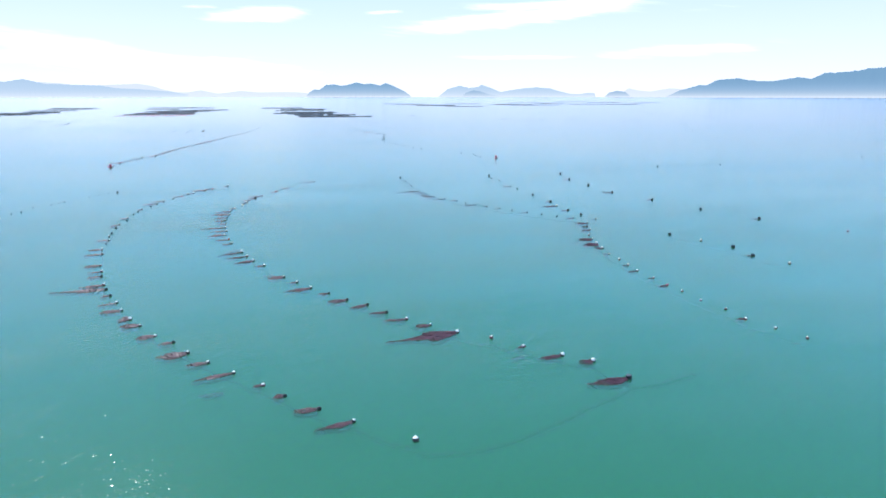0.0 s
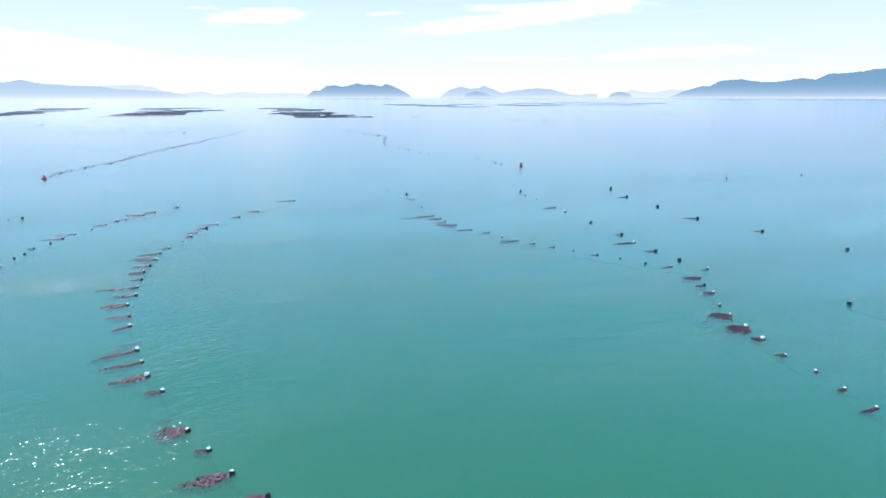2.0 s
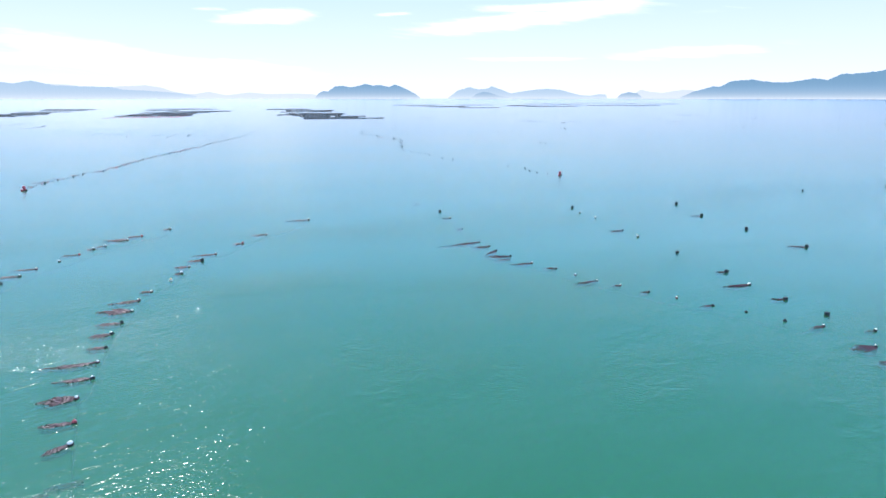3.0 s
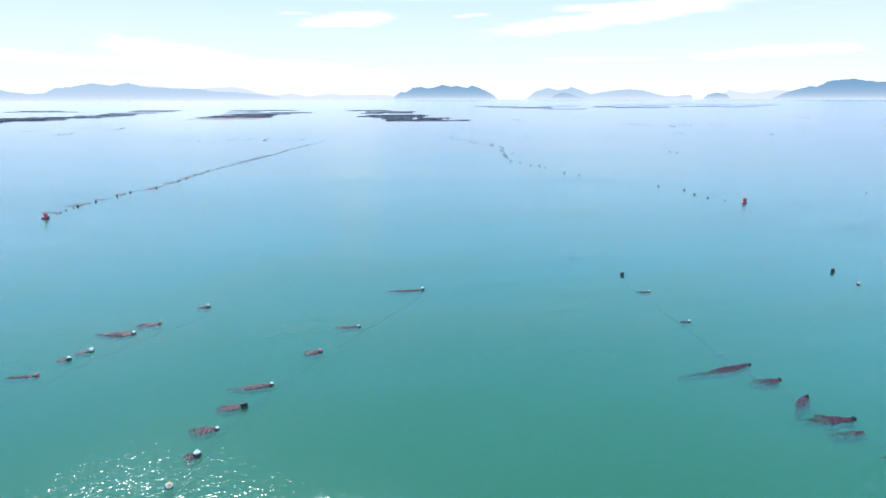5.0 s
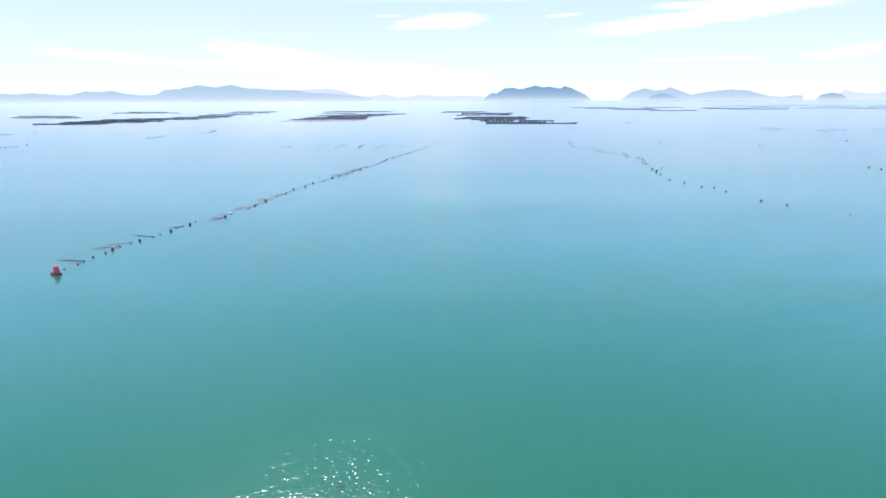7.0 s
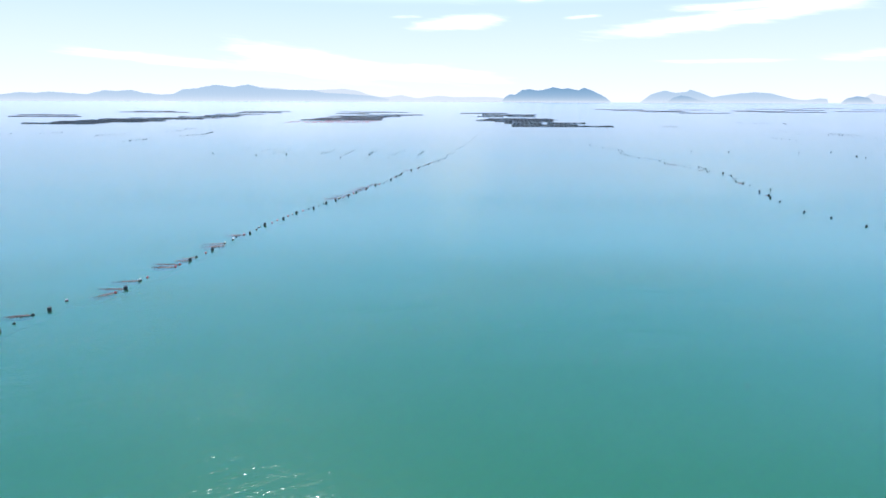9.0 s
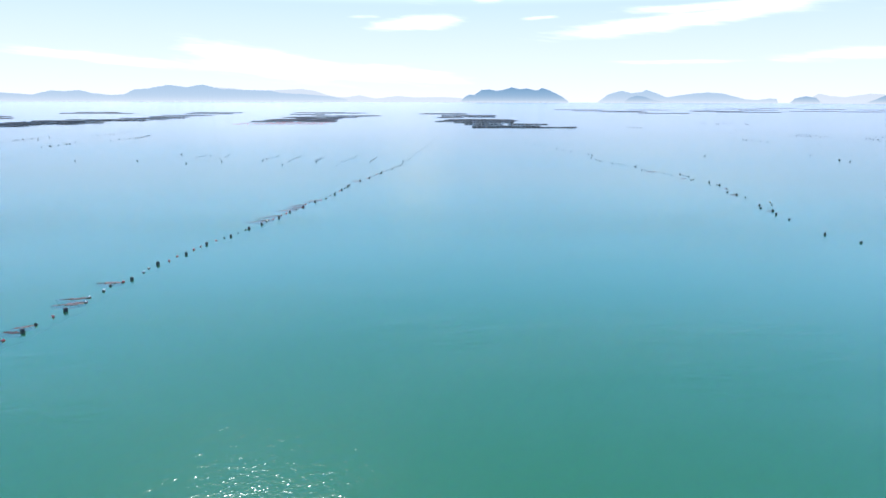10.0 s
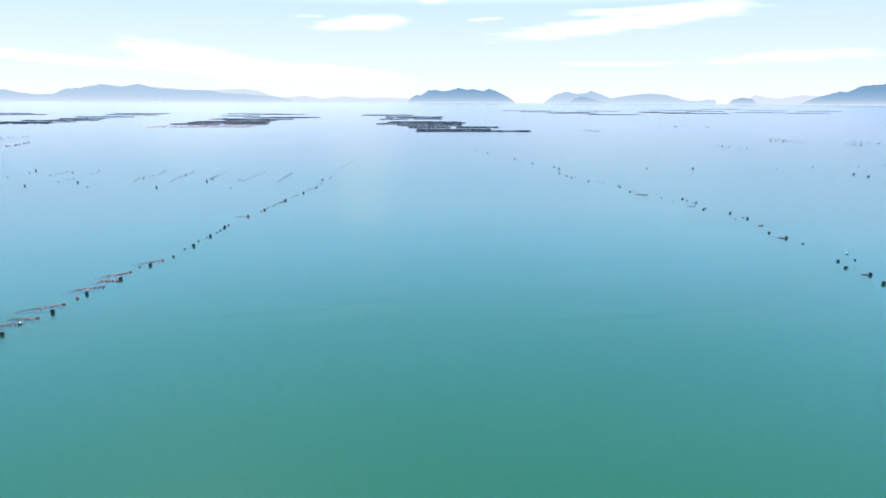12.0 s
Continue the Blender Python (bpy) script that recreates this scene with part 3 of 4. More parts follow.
LINE_B_A_WEED = [(0, 2.6, 0.4, 0), (1, 1.5, 0.4, -4), (2, 0.9, 0.7, -8), (3, 2.1, 0.5, -6), (4, 1.2, 0.8, -8), (5, 1.1, 0.8, -2), (6, 0.5, 0.6, 7), (8, 0.8, 0.5, -11), (9, 1.9, 0.6, 1), (10, 2.2, 1.3, -11), (11, 1.5, 0.6, 0), (12, 1.2, 0.7, 10), (13, 1.0, 0.5, -2), (14, 2.8, 0.4, 4), (15, 1.8, 0.4, 0), (16, 1.7, 1.0, 0), (17, 1.4, 0.4, -4), (18, 1.1, 0.4, 27), (19, 2.5, 0.4, 17), (20, 2.1, 0.4, 9), (21, 1.8, 0.7, 11), (22, 0.8, 0.4, -2), (23, 1.4, 1.3, -8)]
farm_line('inner seaweed line', LINE_B_A, LINE_B_A_WEED, (0.34, 0.07), 0.95)
LINE_B_B = [
    (1.0, 54.1, "k"), (2.0, 52.1, "k"), (3.3, 50.3, "k"), (4.5, 48.3, "k"), (5.8, 46.7, "k"), (6.9, 44.7, "k"),
    (8.0, 42.9, "m"), (9.3, 41.3, "k"), (10.7, 39.6, "W"), (12.5, 38.0, "m"), (14.0, 36.2, "m"), (15.7, 34.3, "W"),
    (17.1, 33.1, "W"), (17.9, 30.4, "K"),
]
LINE_B_B_WEED = [(0, 0.6, 0.3, -10), (1, 2.1, 0.8, 4), (2, 0.8, 0.6, -9), (3, 1.5, 0.9, 2), (4, 1.4, 0.6, 7), (5, 1.2, 0.5, -6), (6, 1.6, 0.6, -9), (7, 1.0, 0.8, -11), (8, 4.8, 1.5, 4), (10, 0.6, 0.2, 11), (11, 1.6, 0.5, 2), (12, 0.9, 0.9, 2), (13, 2.5, 1.0, 2)]
farm_line('inner seaweed line', LINE_B_B, LINE_B_B_WEED, (0.46, 0.07), 0.95)
rope_line([LINE_B_A[-1][:2], LINE_B_B[0][:2]], 0.4, 0.08, "dark rope of the inner seaweed line")
LINE_C_A = [
    (21.9, 122.1, "K"), (22.1, 117.5, "k"), (21.8, 110.9, "k"), (21.7, 104.1, "k"), (22.1, 102.1, "k"), (22.2, 100.2, "k"),
    (22.8, 97.9, "k"), (23.7, 95.1, "m"), (25.0, 92.9, "k"), (25.7, 90.7, "m"), (26.6, 88.7, "k"), (27.7, 87.1, "m"),
    (28.9, 85.1, "k"), (30.0, 83.3, "m"), (31.4, 81.2, "k"), (32.7, 79.5, "k"), (33.9, 77.4, "k"), (35.5, 76.0, "k"),
    (37.9, 74.6, "k"), (35.7, 72.4, "k"), (34.7, 70.4, "k"), (34.2, 68.6, "k"), (32.7, 65.8, "m"), (32.1, 63.9, "k"),
]
LINE_C_A_WEED = [(1, 0.9, 0.5, -11), (2, 0.6, 0.5, -11), (3, 4.4, 0.7, 5), (4, 1.7, 0.8, 4), (5, 2.4, 0.6, 34), (6, 2.3, 0.8, -13), (7, 2.0, 0.5, -3), (8, 1.1, 0.4, -45), (10, 2.2, 0.4, 1), (11, 0.6, 0.3, -28), (12, 0.7, 0.3, -16), (14, 0.9, 0.3, -16), (17, 1.0, 0.5, 1), (18, 0.6, 0.2, -20), (19, 1.7, 1.1, -10), (20, 1.0, 0.6, 1), (21, 1.2, 0.8, 0), (23, 1.7, 1.5, 0)]
farm_line('outer seaweed line', LINE_C_A, LINE_C_A_WEED, (0.46, 0.045), 0.88, 0.02)
LINE_C_B = [
    (31.6, 61.7, "W"), (31.2, 59.7, "W"), (30.6, 57.2, "m"), (30.5, 54.9, "m"), (30.2, 52.8, "m"), (30.0, 50.8, "m"),
    (30.1, 48.3, "m"), (30.0, 46.1, "r"), (30.2, 44.3, "m"), (30.2, 41.9, "m"), (30.6, 39.5, "m"), (30.6, 37.4, "m"),
    (31.3, 35.3, "m"), (31.9, 33.2, "m"),
]
LINE_C_B_WEED = [(0, 2.0, 1.5, 15), (1, 0.8, 0.8, -6), (2, 0.5, 0.3, -16), (4, 0.5, 0.2, 2), (5, 1.1, 0.2, 4), (6, 0.5, 0.2, 4), (7, 0.9, 0.4, 3), (11, 0.6, 0.4, -24)]
farm_line('outer seaweed line', LINE_C_B, LINE_C_B_WEED, (0.46, 0.045), 0.88)
rope_line([LINE_C_A[-1][:2], LINE_C_B[0][:2]], 0.4, 0.08, "dark rope of the outer seaweed line")
LINE_D = [
    (38.8, 121.0, "D"), (38.2, 117.4, "W"), (38.5, 113.8, "W"), (38.0, 106.3, "k"), (37.9, 102.9, "W"), (37.8, 95.7, "K"),
    (37.8, 88.7, "K"), (37.2, 85.1, "W"), (37.2, 81.3, "K"), (37.4, 77.8, "K"),
]
LINE_D_WEED = [(3, 1.6, 0.5, -4), (6, 0.8, 0.4, -38), (7, 2.5, 0.6, -2), (8, 1.0, 0.3, -27)]
farm_line('keg float line', LINE_D, LINE_D_WEED, None, 0.9)
LINE_E = [
    (53.2, 120.6, "D"), (51.2, 112.0, "D"), (50.9, 103.6, "D"), (50.8, 95.0, "D"), (52.9, 86.8, "K"), (54.8, 77.8, "K"),
    (57.6, 69.8, "D"), (62.0, 60.8, "r"),
]
LINE_E_WEED = [(1, 1.2, 0.5, -45), (3, 1.6, 0.6, -45), (4, 0.9, 0.3, -44), (6, 0.9, 0.3, -45)]
farm_line('drum float line', LINE_E, LINE_E_WEED, None, 1)
LINE_F = [
    (41.5, 64.0, "K"), (42.8, 60.2, "W"), (44.2, 56.9, "K"), (43.6, 53.2, "K"), (44.8, 49.8, "W"),
]
LINE_F_WEED = [(3, 0.5, 0.4, -36)]
farm_line('short mooring line', LINE_F, LINE_F_WEED, (0.36, 0.05), 1)
LINE_Z = [
    (-24.8, 113.8, "K"), (-25.9, 112.8, "k"), (-26.8, 111.1, "k"), (-27.8, 109.3, "k"), (-30.0, 105.1, "k"), (-30.5, 104.2, "k"),
    (-31.1, 102.9, "k"), (-32.7, 100.5, "k"), (-33.0, 97.1, "k"), (-33.7, 95.7, "k"), (-33.7, 92.2, "k"),
]
LINE_Z_WEED = []
farm_line('far seaweed line', LINE_Z, LINE_Z_WEED, None, 0.8)
LINE_G_A = [
    (-34.8, 156.1, "r"), (-34.5, 157.6, "r"), (-34.6, 158.8, "k"), (-34.6, 160.2, "k"), (-34.4, 162.0, "r"), (-34.4, 163.3, "D"),
    (-34.3, 164.6, "r"), (-34.1, 166.3, "k"), (-33.6, 167.1, "D"), (-33.2, 169.3, "m"), (-33.0, 170.4, "k"), (-32.5, 171.9, "D"),
    (-32.5, 173.2, "k"), (-32.4, 174.8, "k"), (-32.0, 175.8, "D"), (-32.1, 177.8, "m"), (-29.9, 179.8, "r"), (-29.7, 180.8, "D"),
    (-29.7, 182.9, "W"), (-29.6, 183.8, "r"), (-28.9, 187.0, "r"), (-28.9, 187.8, "r"), (-28.6, 189.1, "D"), (-28.6, 190.4, "k"),
]
LINE_G_A_WEED = [(2, 3.2, 0.34, -19), (6, 2.8, 0.34, 7), (7, 2.5, 0.34, 10), (9, 3.0, 0.34, -28), (13, 1.7, 0.34, 6), (16, 1.7, 0.34, 45), (17, 1.9, 0.34, 0), (18, 2.1, 0.34, 3), (20, 1.9, 0.51, 0), (21, 2.5, 0.34, -11), (22, 1.5, 0.34, -16), (23, 1.3, 0.34, 23)]
farm_line('long rope line with red marker', LINE_G_A, LINE_G_A_WEED, (0.42, 0.035), 0.78, 0.015)
LINE_G_B = [
    (-28.4, 191.9, "r"), (-28.3, 193.1, "D"), (-27.9, 194.9, "m"), (-28.2, 196.0, "m"), (-28.0, 197.5, "W"), (-28.1, 198.8, "k"),
    (-27.7, 199.9, "r"), (-27.4, 200.6, "D"), (-27.4, 202.7, "m"), (-27.5, 203.9, "m"), (-27.3, 205.2, "D"), (-26.9, 206.5, "r"),
    (-26.8, 208.1, "r"), (-26.3, 208.8, "D"), (-26.3, 210.7, "r"), (-26.1, 211.9, "m"), (-25.9, 212.9, "D"), (-25.5, 214.5, "r"),
    (-25.1, 215.7, "k"), (-24.7, 216.5, "D"), (-24.5, 218.3, "k"), (-24.2, 219.9, "k"), (-24.0, 220.5, "D"), (-23.3, 223.0, "D"),
]
LINE_G_B_WEED = [(2, 2.1, 0.68, 11), (3, 2.1, 0.34, 6), (6, 1.9, 0.51, 2)]
farm_line('long rope line with red marker', LINE_G_B, LINE_G_B_WEED, (0.42, 0.035), 0.78, 0.015)
rope_line([LINE_G_A[-1][:2], LINE_G_B[0][:2]], 0.4, 0.08, "dark rope of the long rope line with red marker")
LINE_G_C = [
    (-23.2, 224.8, "W"), (-22.7, 225.9, "r"), (-22.3, 226.9, "D"), (-22.4, 228.7, "r"), (-22.1, 230.0, "r"), (-21.9, 231.0, "D"),
    (-21.5, 232.9, "m"), (-21.1, 234.4, "r"), (-21.0, 234.8, "D"), (-21.1, 237.0, "r"), (-20.9, 238.5, "k"), (-20.3, 239.2, "D"),
    (-19.8, 240.9, "r"), (-19.3, 242.1, "k"), (-19.2, 245.2, "m"), (-18.7, 246.3, "D"), (-18.9, 248.7, "k"), (-18.5, 250.3, "r"),
    (-18.3, 250.9, "D"), (-18.1, 252.8, "k"), (-18.0, 253.9, "k"), (-17.9, 255.4, "D"), (-17.8, 256.9, "k"), (-16.7, 262.2, "D"),
]
LINE_G_C_WEED = [(0, 2.3, 0.34, -3), (1, 1.9, 0.34, 3), (3, 3.2, 0.34, 21), (6, 2.7, 0.51, 17), (8, 2.3, 0.51, 9), (9, 2.7, 0.51, 30), (12, 2.5, 0.34, 31), (23, 1.7, 0.51, -34)]
farm_line('long rope line with red marker', LINE_G_C, LINE_G_C_WEED, (0.42, 0.035), 0.78, 0.015)
rope_line([LINE_G_B[-1][:2], LINE_G_C[0][:2]], 0.4, 0.08, "dark rope of the long rope line with red marker")
LINE_G_D = [
    (-15.8, 265.7, "r"), (-15.6, 266.9, "D"), (-15.5, 268.5, "k"), (-15.0, 270.3, "k"), (-14.8, 272.3, "r"), (-14.5, 273.2, "k"),
    (-14.3, 274.1, "k"), (-14.1, 274.7, "D"), (-13.7, 277.9, "r"), (-13.2, 279.5, "k"), (-12.5, 282.0, "D"), (-12.3, 285.6, "k"),
    (-11.9, 287.2, "k"), (-11.5, 287.7, "k"), (-11.2, 288.2, "D"), (-10.9, 293.1, "k"), (-11.1, 298.9, "K"), (-10.0, 300.9, "k"),
    (-9.7, 304.1, "k"), (-9.4, 318.9, "k"), (-8.7, 320.8, "k"), (-8.3, 324.2, "k"), (-7.9, 328.8, "k"), (-7.3, 333.7, "k"),
]
LINE_G_D_WEED = []
farm_line('long rope line with red marker', LINE_G_D, LINE_G_D_WEED, (0.42, 0.035), 0.78, 0.015)
rope_line([LINE_G_C[-1][:2], LINE_G_D[0][:2]], 0.4, 0.08, "dark rope of the long rope line with red marker")
LINE_G_E = [
    (-6.3, 340.9, "k"), (-6.7, 344.1, "k"), (-5.7, 352.2, "k"), (-5.4, 355.9, "k"), (-4.3, 372.3, "k"), (-3.8, 377.8, "k"),
    (-3.2, 383.7, "k"), (-2.7, 388.9, "k"), (-2.1, 402.5, "k"), (-1.0, 412.6, "k"), (-0.3, 419.4, "k"), (0.5, 429.6, "k"),
    (1.6, 442.4, "k"), (2.7, 453.0, "k"),
]
LINE_G_E_WEED = []
farm_line('long rope line with red marker', LINE_G_E, LINE_G_E_WEED, (0.42, 0.035), 0.78, 0.015)
rope_line([LINE_G_D[-1][:2], LINE_G_E[0][:2]], 0.4, 0.08, "dark rope of the long rope line with red marker")
LINE_H_A = [
    (50.2, 157.7, "r"), (49.0, 160.0, "K"), (48.8, 163.4, "K"), (49.6, 168.1, "K"), (47.6, 172.7, "K"), (44.4, 182.4, "w"),
    (40.3, 189.4, "K"), (38.7, 193.2, "K"), (37.7, 202.6, "K"), (37.6, 206.9, "K"), (36.1, 208.0, "K"), (35.1, 213.1, "K"),
    (33.9, 216.9, "D"), (35.0, 225.7, "K"), (35.2, 229.0, "D"), (38.4, 236.3, "k"), (35.8, 233.9, "K"), (36.1, 231.5, "D"),
    (36.7, 236.1, "K"), (39.4, 238.7, "W"), (38.1, 243.0, "k"), (38.1, 245.6, "D"), (38.0, 248.4, "K"), (39.7, 252.5, "k"),
]
LINE_H_A_WEED = [(17, 0.7, 0.3, -45), (21, 0.9, 0.5, -45), (23, 0.6, 0.3, 2)]
farm_line('mooring line towards the raft', LINE_H_A, LINE_H_A_WEED, None, 0.76)
LINE_H_B = [
    (40.4, 256.7, "D"), (40.3, 257.5, "k"), (38.9, 256.6, "k"), (40.4, 260.6, "D"), (38.6, 263.7, "K"), (39.3, 264.5, "k"),
    (38.7, 266.4, "k"), (40.2, 269.0, "K"), (39.9, 269.3, "k"), (40.0, 271.2, "k"), (40.0, 272.6, "K"), (37.7, 270.4, "k"),
    (37.6, 274.0, "k"), (36.9, 277.2, "r"), (36.2, 280.4, "k"), (35.5, 280.4, "K"), (36.0, 285.9, "K"), (36.1, 287.2, "k"),
    (38.2, 290.1, "k"), (37.3, 289.8, "k"), (35.1, 291.3, "k"), (34.7, 293.5, "k"), (33.4, 293.9, "K"), (32.9, 299.9, "k"),
]
LINE_H_B_WEED = [(6, 0.9, 0.4, 2), (13, 1.9, 0.8, -21)]
farm_line('mooring line towards the raft', LINE_H_B, LINE_H_B_WEED, None, 0.76)
LINE_H_C = [
    (32.2, 299.6, "K"), (32.1, 302.5, "K"), (32.0, 306.9, "K"), (33.3, 312.0, "k"), (34.3, 315.4, "D"), (34.1, 318.7, "D"),
    (32.7, 324.0, "k"), (31.5, 326.8, "D"), (30.8, 332.7, "k"), (30.0, 338.5, "D"), (26.7, 356.7, "D"), (25.3, 365.9, "D"),
    (24.1, 378.7, "k"), (21.8, 383.9, "k"), (20.3, 384.9, "k"), (17.6, 388.6, "k"), (15.0, 392.4, "k"), (14.6, 393.4, "k"),
    (13.6, 396.4, "k"), (12.4, 399.4, "k"), (11.6, 400.5, "k"), (9.2, 406.9, "k"), (9.2, 410.3, "k"), (8.4, 413.7, "k"),
]
LINE_H_C_WEED = []
farm_line('mooring line towards the raft', LINE_H_C, LINE_H_C_WEED, None, 0.76)
LINE_H_D = [
    (7.3, 416.1, "k"), (7.2, 420.9, "k"), (6.6, 424.7, "k"), (6.3, 428.6, "k"), (7.4, 436.7, "k"), (8.2, 442.4, "k"),
    (9.8, 445.4, "k"),
]
LINE_H_D_WEED = []
farm_line('mooring line towards the raft', LINE_H_D, LINE_H_D_WEED, None, 0.76)
# pieces of weed that drift loose, and the slack end ropes of the two seaweed lines
for x, y, long, wide, deep in ((-3.4, 34.0, 1.2, 0.4, 0.16), (13.6, 35.0, 0.9, 0.25, 0.15), (-0.9, 57.6, 0.9, 0.3, 0.18), (21.7, 104.4, 0.9, 0.35, 0.16), (21.5, 106.3, 0.6, 0.25, 0.2), (31.2, 63.6, 2.2, 0.5, 0.18), (-4.9, 67.4, 0.6, 0.3, 0.2), (-3.9, 68.0, 1.3, 0.18, 0.12), (22.4, 96.8, 1.6, 0.5, 0.03), (0.6, 169.0, 0.22, 0.03, 0), (-2.5, 171.2, 0.12, 0.02, 0), (7.1, 166.4, 0.16, 0.02, 0), (21.0, 129.1, 1.3, 0.5, 0.2), (21.0, 130.8, 0.9, 0.3, 0.22), (-6.8, 125.2, 0.4, 0.3, 0.2), (24.4, 131.5, 0.8, 0.3, 0.2)):
    seaweed(x, y, long, wide, None, deep)
rope_line([(5.3, 26.3), (8.2, 25.9), (11.5, 27.0), (14.6, 28.6), (17.8, 30.1)], 0.52, 0.10, "slack weed-grown rope between the ends of two lines")
rope_line([(2.8, 28.7), (5.3, 26.3)], 0.3, 0.08, "rope at the end of the seaweed line")
rope_line([(17.8, 30.1), (22.5, 31.0)], 0.5, 0.10, "rope leading off from the keg float")



# ---- marker: red drums lashed together at the head of a line ----
def marker(x, y, turn, group):
    top = new("marker_buoy")
    for name, me, m in (("barrel", mesh_of("barrel", *turned([(0, -0.1), (0.20, -0.1), (0.21, 0.0), (0.21, 0.2), (0.222, 0.22), (0.21, 0.24), (0.21, 0.44), (0.222, 0.46), (0.21, 0.48), (0.21, 0.66), (0.18, 0.69), (0, 0.68)]), RED, True), pose(0, 0, 0, 4, -6, 0)),
                        ("side_float", mesh_of("side_float", *turned(dome(0.19, 0.06, -90, 90, 11)), RED, True), pose(-0.36, -0.05, 0)),
                        ("side_float", mesh_of("side_float", *turned(dome(0.15, 0.04, -90, 90, 11)), BLACK, True), pose(0.26, -0.12, 0)),
                        ("lashing", mesh_of("lashing", *turned([(0.205, 0.08), (0.23, 0.09), (0.23, 0.12), (0.205, 0.13)]), ROPE, True), pose(0, 0, 0, 4, -6, 0))):
        part(name, me, top, "black side float" if me.materials[0] is BLACK else "dark rope lashing" if name == "lashing" else "").matrix_basis = m
    top.matrix_basis = pose(x, y, 0, 0, 0, turn)
    return tagged(top, "red drum marker lashed to round floats", "buoy", group)


marker(-34.4, 154.5, 0, "red markers")
marker(51.5, 155.2, 35, "red markers")


# ---- far floats: fields of other lines, each only a speck ----
def float_field(spots, label):
    geos = []
    for x, y, kind in spots:
        s = random.uniform(0.62, 0.88)
        shape = turned([(0, -0.05), (0.16, -0.05), (0.17, 0.0), (0.17, 0.32), (0.15, 0.35), (0, 0.34)], 10) if kind in "KD" else turned(dome(0.135, 0.06, -90, 90, 8), 10)
        geos.append(moved(shape, pose(x, y, 0, random.uniform(-9, 9), random.uniform(-9, 9), 0) @ Matrix.Scale(s, 4)))
    return tagged(new("far_float_field", mesh_of("far_float_field", *joined(*geos), BLACK, True)), label, "floats", kind="stuff")


FAR_LEFT_A = [
    (-64.6, 312.9, "k"), (-65.1, 316.3, "K"), (-58.9, 308.1, "k"), (-58.9, 310.2, "k"), (-58.6, 311.2, "k"), (-58.6, 312.3, "k"),
    (-58.9, 314.9, "k"), (-56.9, 312.2, "k"), (-52.9, 301.1, "k"), (-52.7, 302.6, "k"), (-52.7, 305.5, "k"), (-52.5, 309.5, "k"),
    (-53.0, 313.4, "k"), (-54.0, 316.5, "k"), (-41.2, 297.5, "k"), (-41.7, 299.9, "k"), (-42.5, 303.6, "k"), (-41.2, 302.0, "k"),
    (-42.0, 304.6, "k"), (-41.5, 306.2, "k"), (-41.1, 306.8, "k"), (-40.9, 309.9, "k"), (-41.0, 311.7, "k"), (-41.5, 314.7, "k"),
]
float_field(FAR_LEFT_A, 'far black floats of short distant farm lines')
FAR_LEFT_B = [
    (-35.5, 297.8, "k"), (-36.0, 300.8, "k"), (-35.8, 303.3, "k"), (-35.7, 304.2, "k"), (-35.5, 306.2, "k"), (-35.9, 308.3, "k"),
    (-35.5, 309.6, "k"), (-35.7, 311.8, "k"), (-36.3, 315.6, "k"), (-29.5, 296.6, "K"), (-30.2, 299.5, "k"), (-30.3, 302.6, "k"),
    (-29.6, 300.7, "k"), (-30.0, 303.6, "k"), (-30.0, 305.2, "k"), (-30.3, 307.6, "k"), (-29.5, 306.6, "k"), (-30.2, 313.0, "k"),
    (-25.0, 299.5, "k"), (-24.3, 298.3, "k"), (-23.5, 296.8, "k"), (-23.7, 301.6, "k"), (-23.4, 304.5, "k"), (-22.7, 306.5, "k"),
]
float_field(FAR_LEFT_B, 'far black floats of short distant farm lines')
FAR_LEFT_C = [
    (-22.6, 310.8, "k"), (-22.7, 313.0, "k"), (-18.0, 297.1, "k"), (-18.1, 300.1, "k"), (-17.8, 302.0, "k"), (-17.7, 304.6, "k"),
    (-17.5, 307.3, "k"), (-17.6, 309.8, "k"), (-55.8, 292.9, "K"), (-49.7, 296.9, "K"), (-46.0, 291.3, "k"), (-35.2, 289.4, "K"),
    (-24.1, 288.5, "k"), (-64.7, 305.5, "k"), (-53.2, 298.2, "k"),
]
float_field(FAR_LEFT_C, 'far black floats of short distant farm lines')
FAR_ROW_A = [
    (-89.2, 372.7, "k"), (-73.7, 371.5, "K"), (-57.6, 371.1, "k"), (-57.8, 379.2, "k"), (-45.3, 378.9, "k"), (-41.0, 372.2, "k"),
    (-30.9, 379.4, "k"), (-119.9, 416.3, "k"), (-119.1, 421.1, "k"), (-117.9, 427.4, "k"), (-115.5, 431.4, "k"), (-115.8, 438.3, "k"),
    (-129.1, 461.5, "k"), (-114.8, 442.6, "k"), (-114.7, 450.2, "k"), (-112.0, 458.3, "k"), (-112.1, 463.4, "k"), (-20.9, 372.7, "K"),
    (-17.3, 378.2, "k"), (-136.0, 361.9, "k"), (-135.3, 366.2, "k"), (-133.1, 369.3, "k"), (-131.8, 373.9, "K"), (-140.8, 401.9, "k"),
]
float_field(FAR_ROW_A, 'far black floats of short distant farm lines')
FAR_ROW_B = [
    (-152.5, 401.4, "k"), (-149.4, 399.6, "k"), (-137.1, 400.0, "k"), (-106.4, 373.1, "k"), (-108.8, 365.5, "k"), (-113.4, 361.1, "k"),
    (-115.6, 358.3, "k"), (-91.6, 376.7, "k"), (-100.7, 304.5, "k"), (-100.2, 306.1, "k"), (-101.0, 308.3, "k"), (-81.8, 299.1, "K"),
    (-77.5, 293.8, "k"), (-67.9, 297.9, "K"),
]
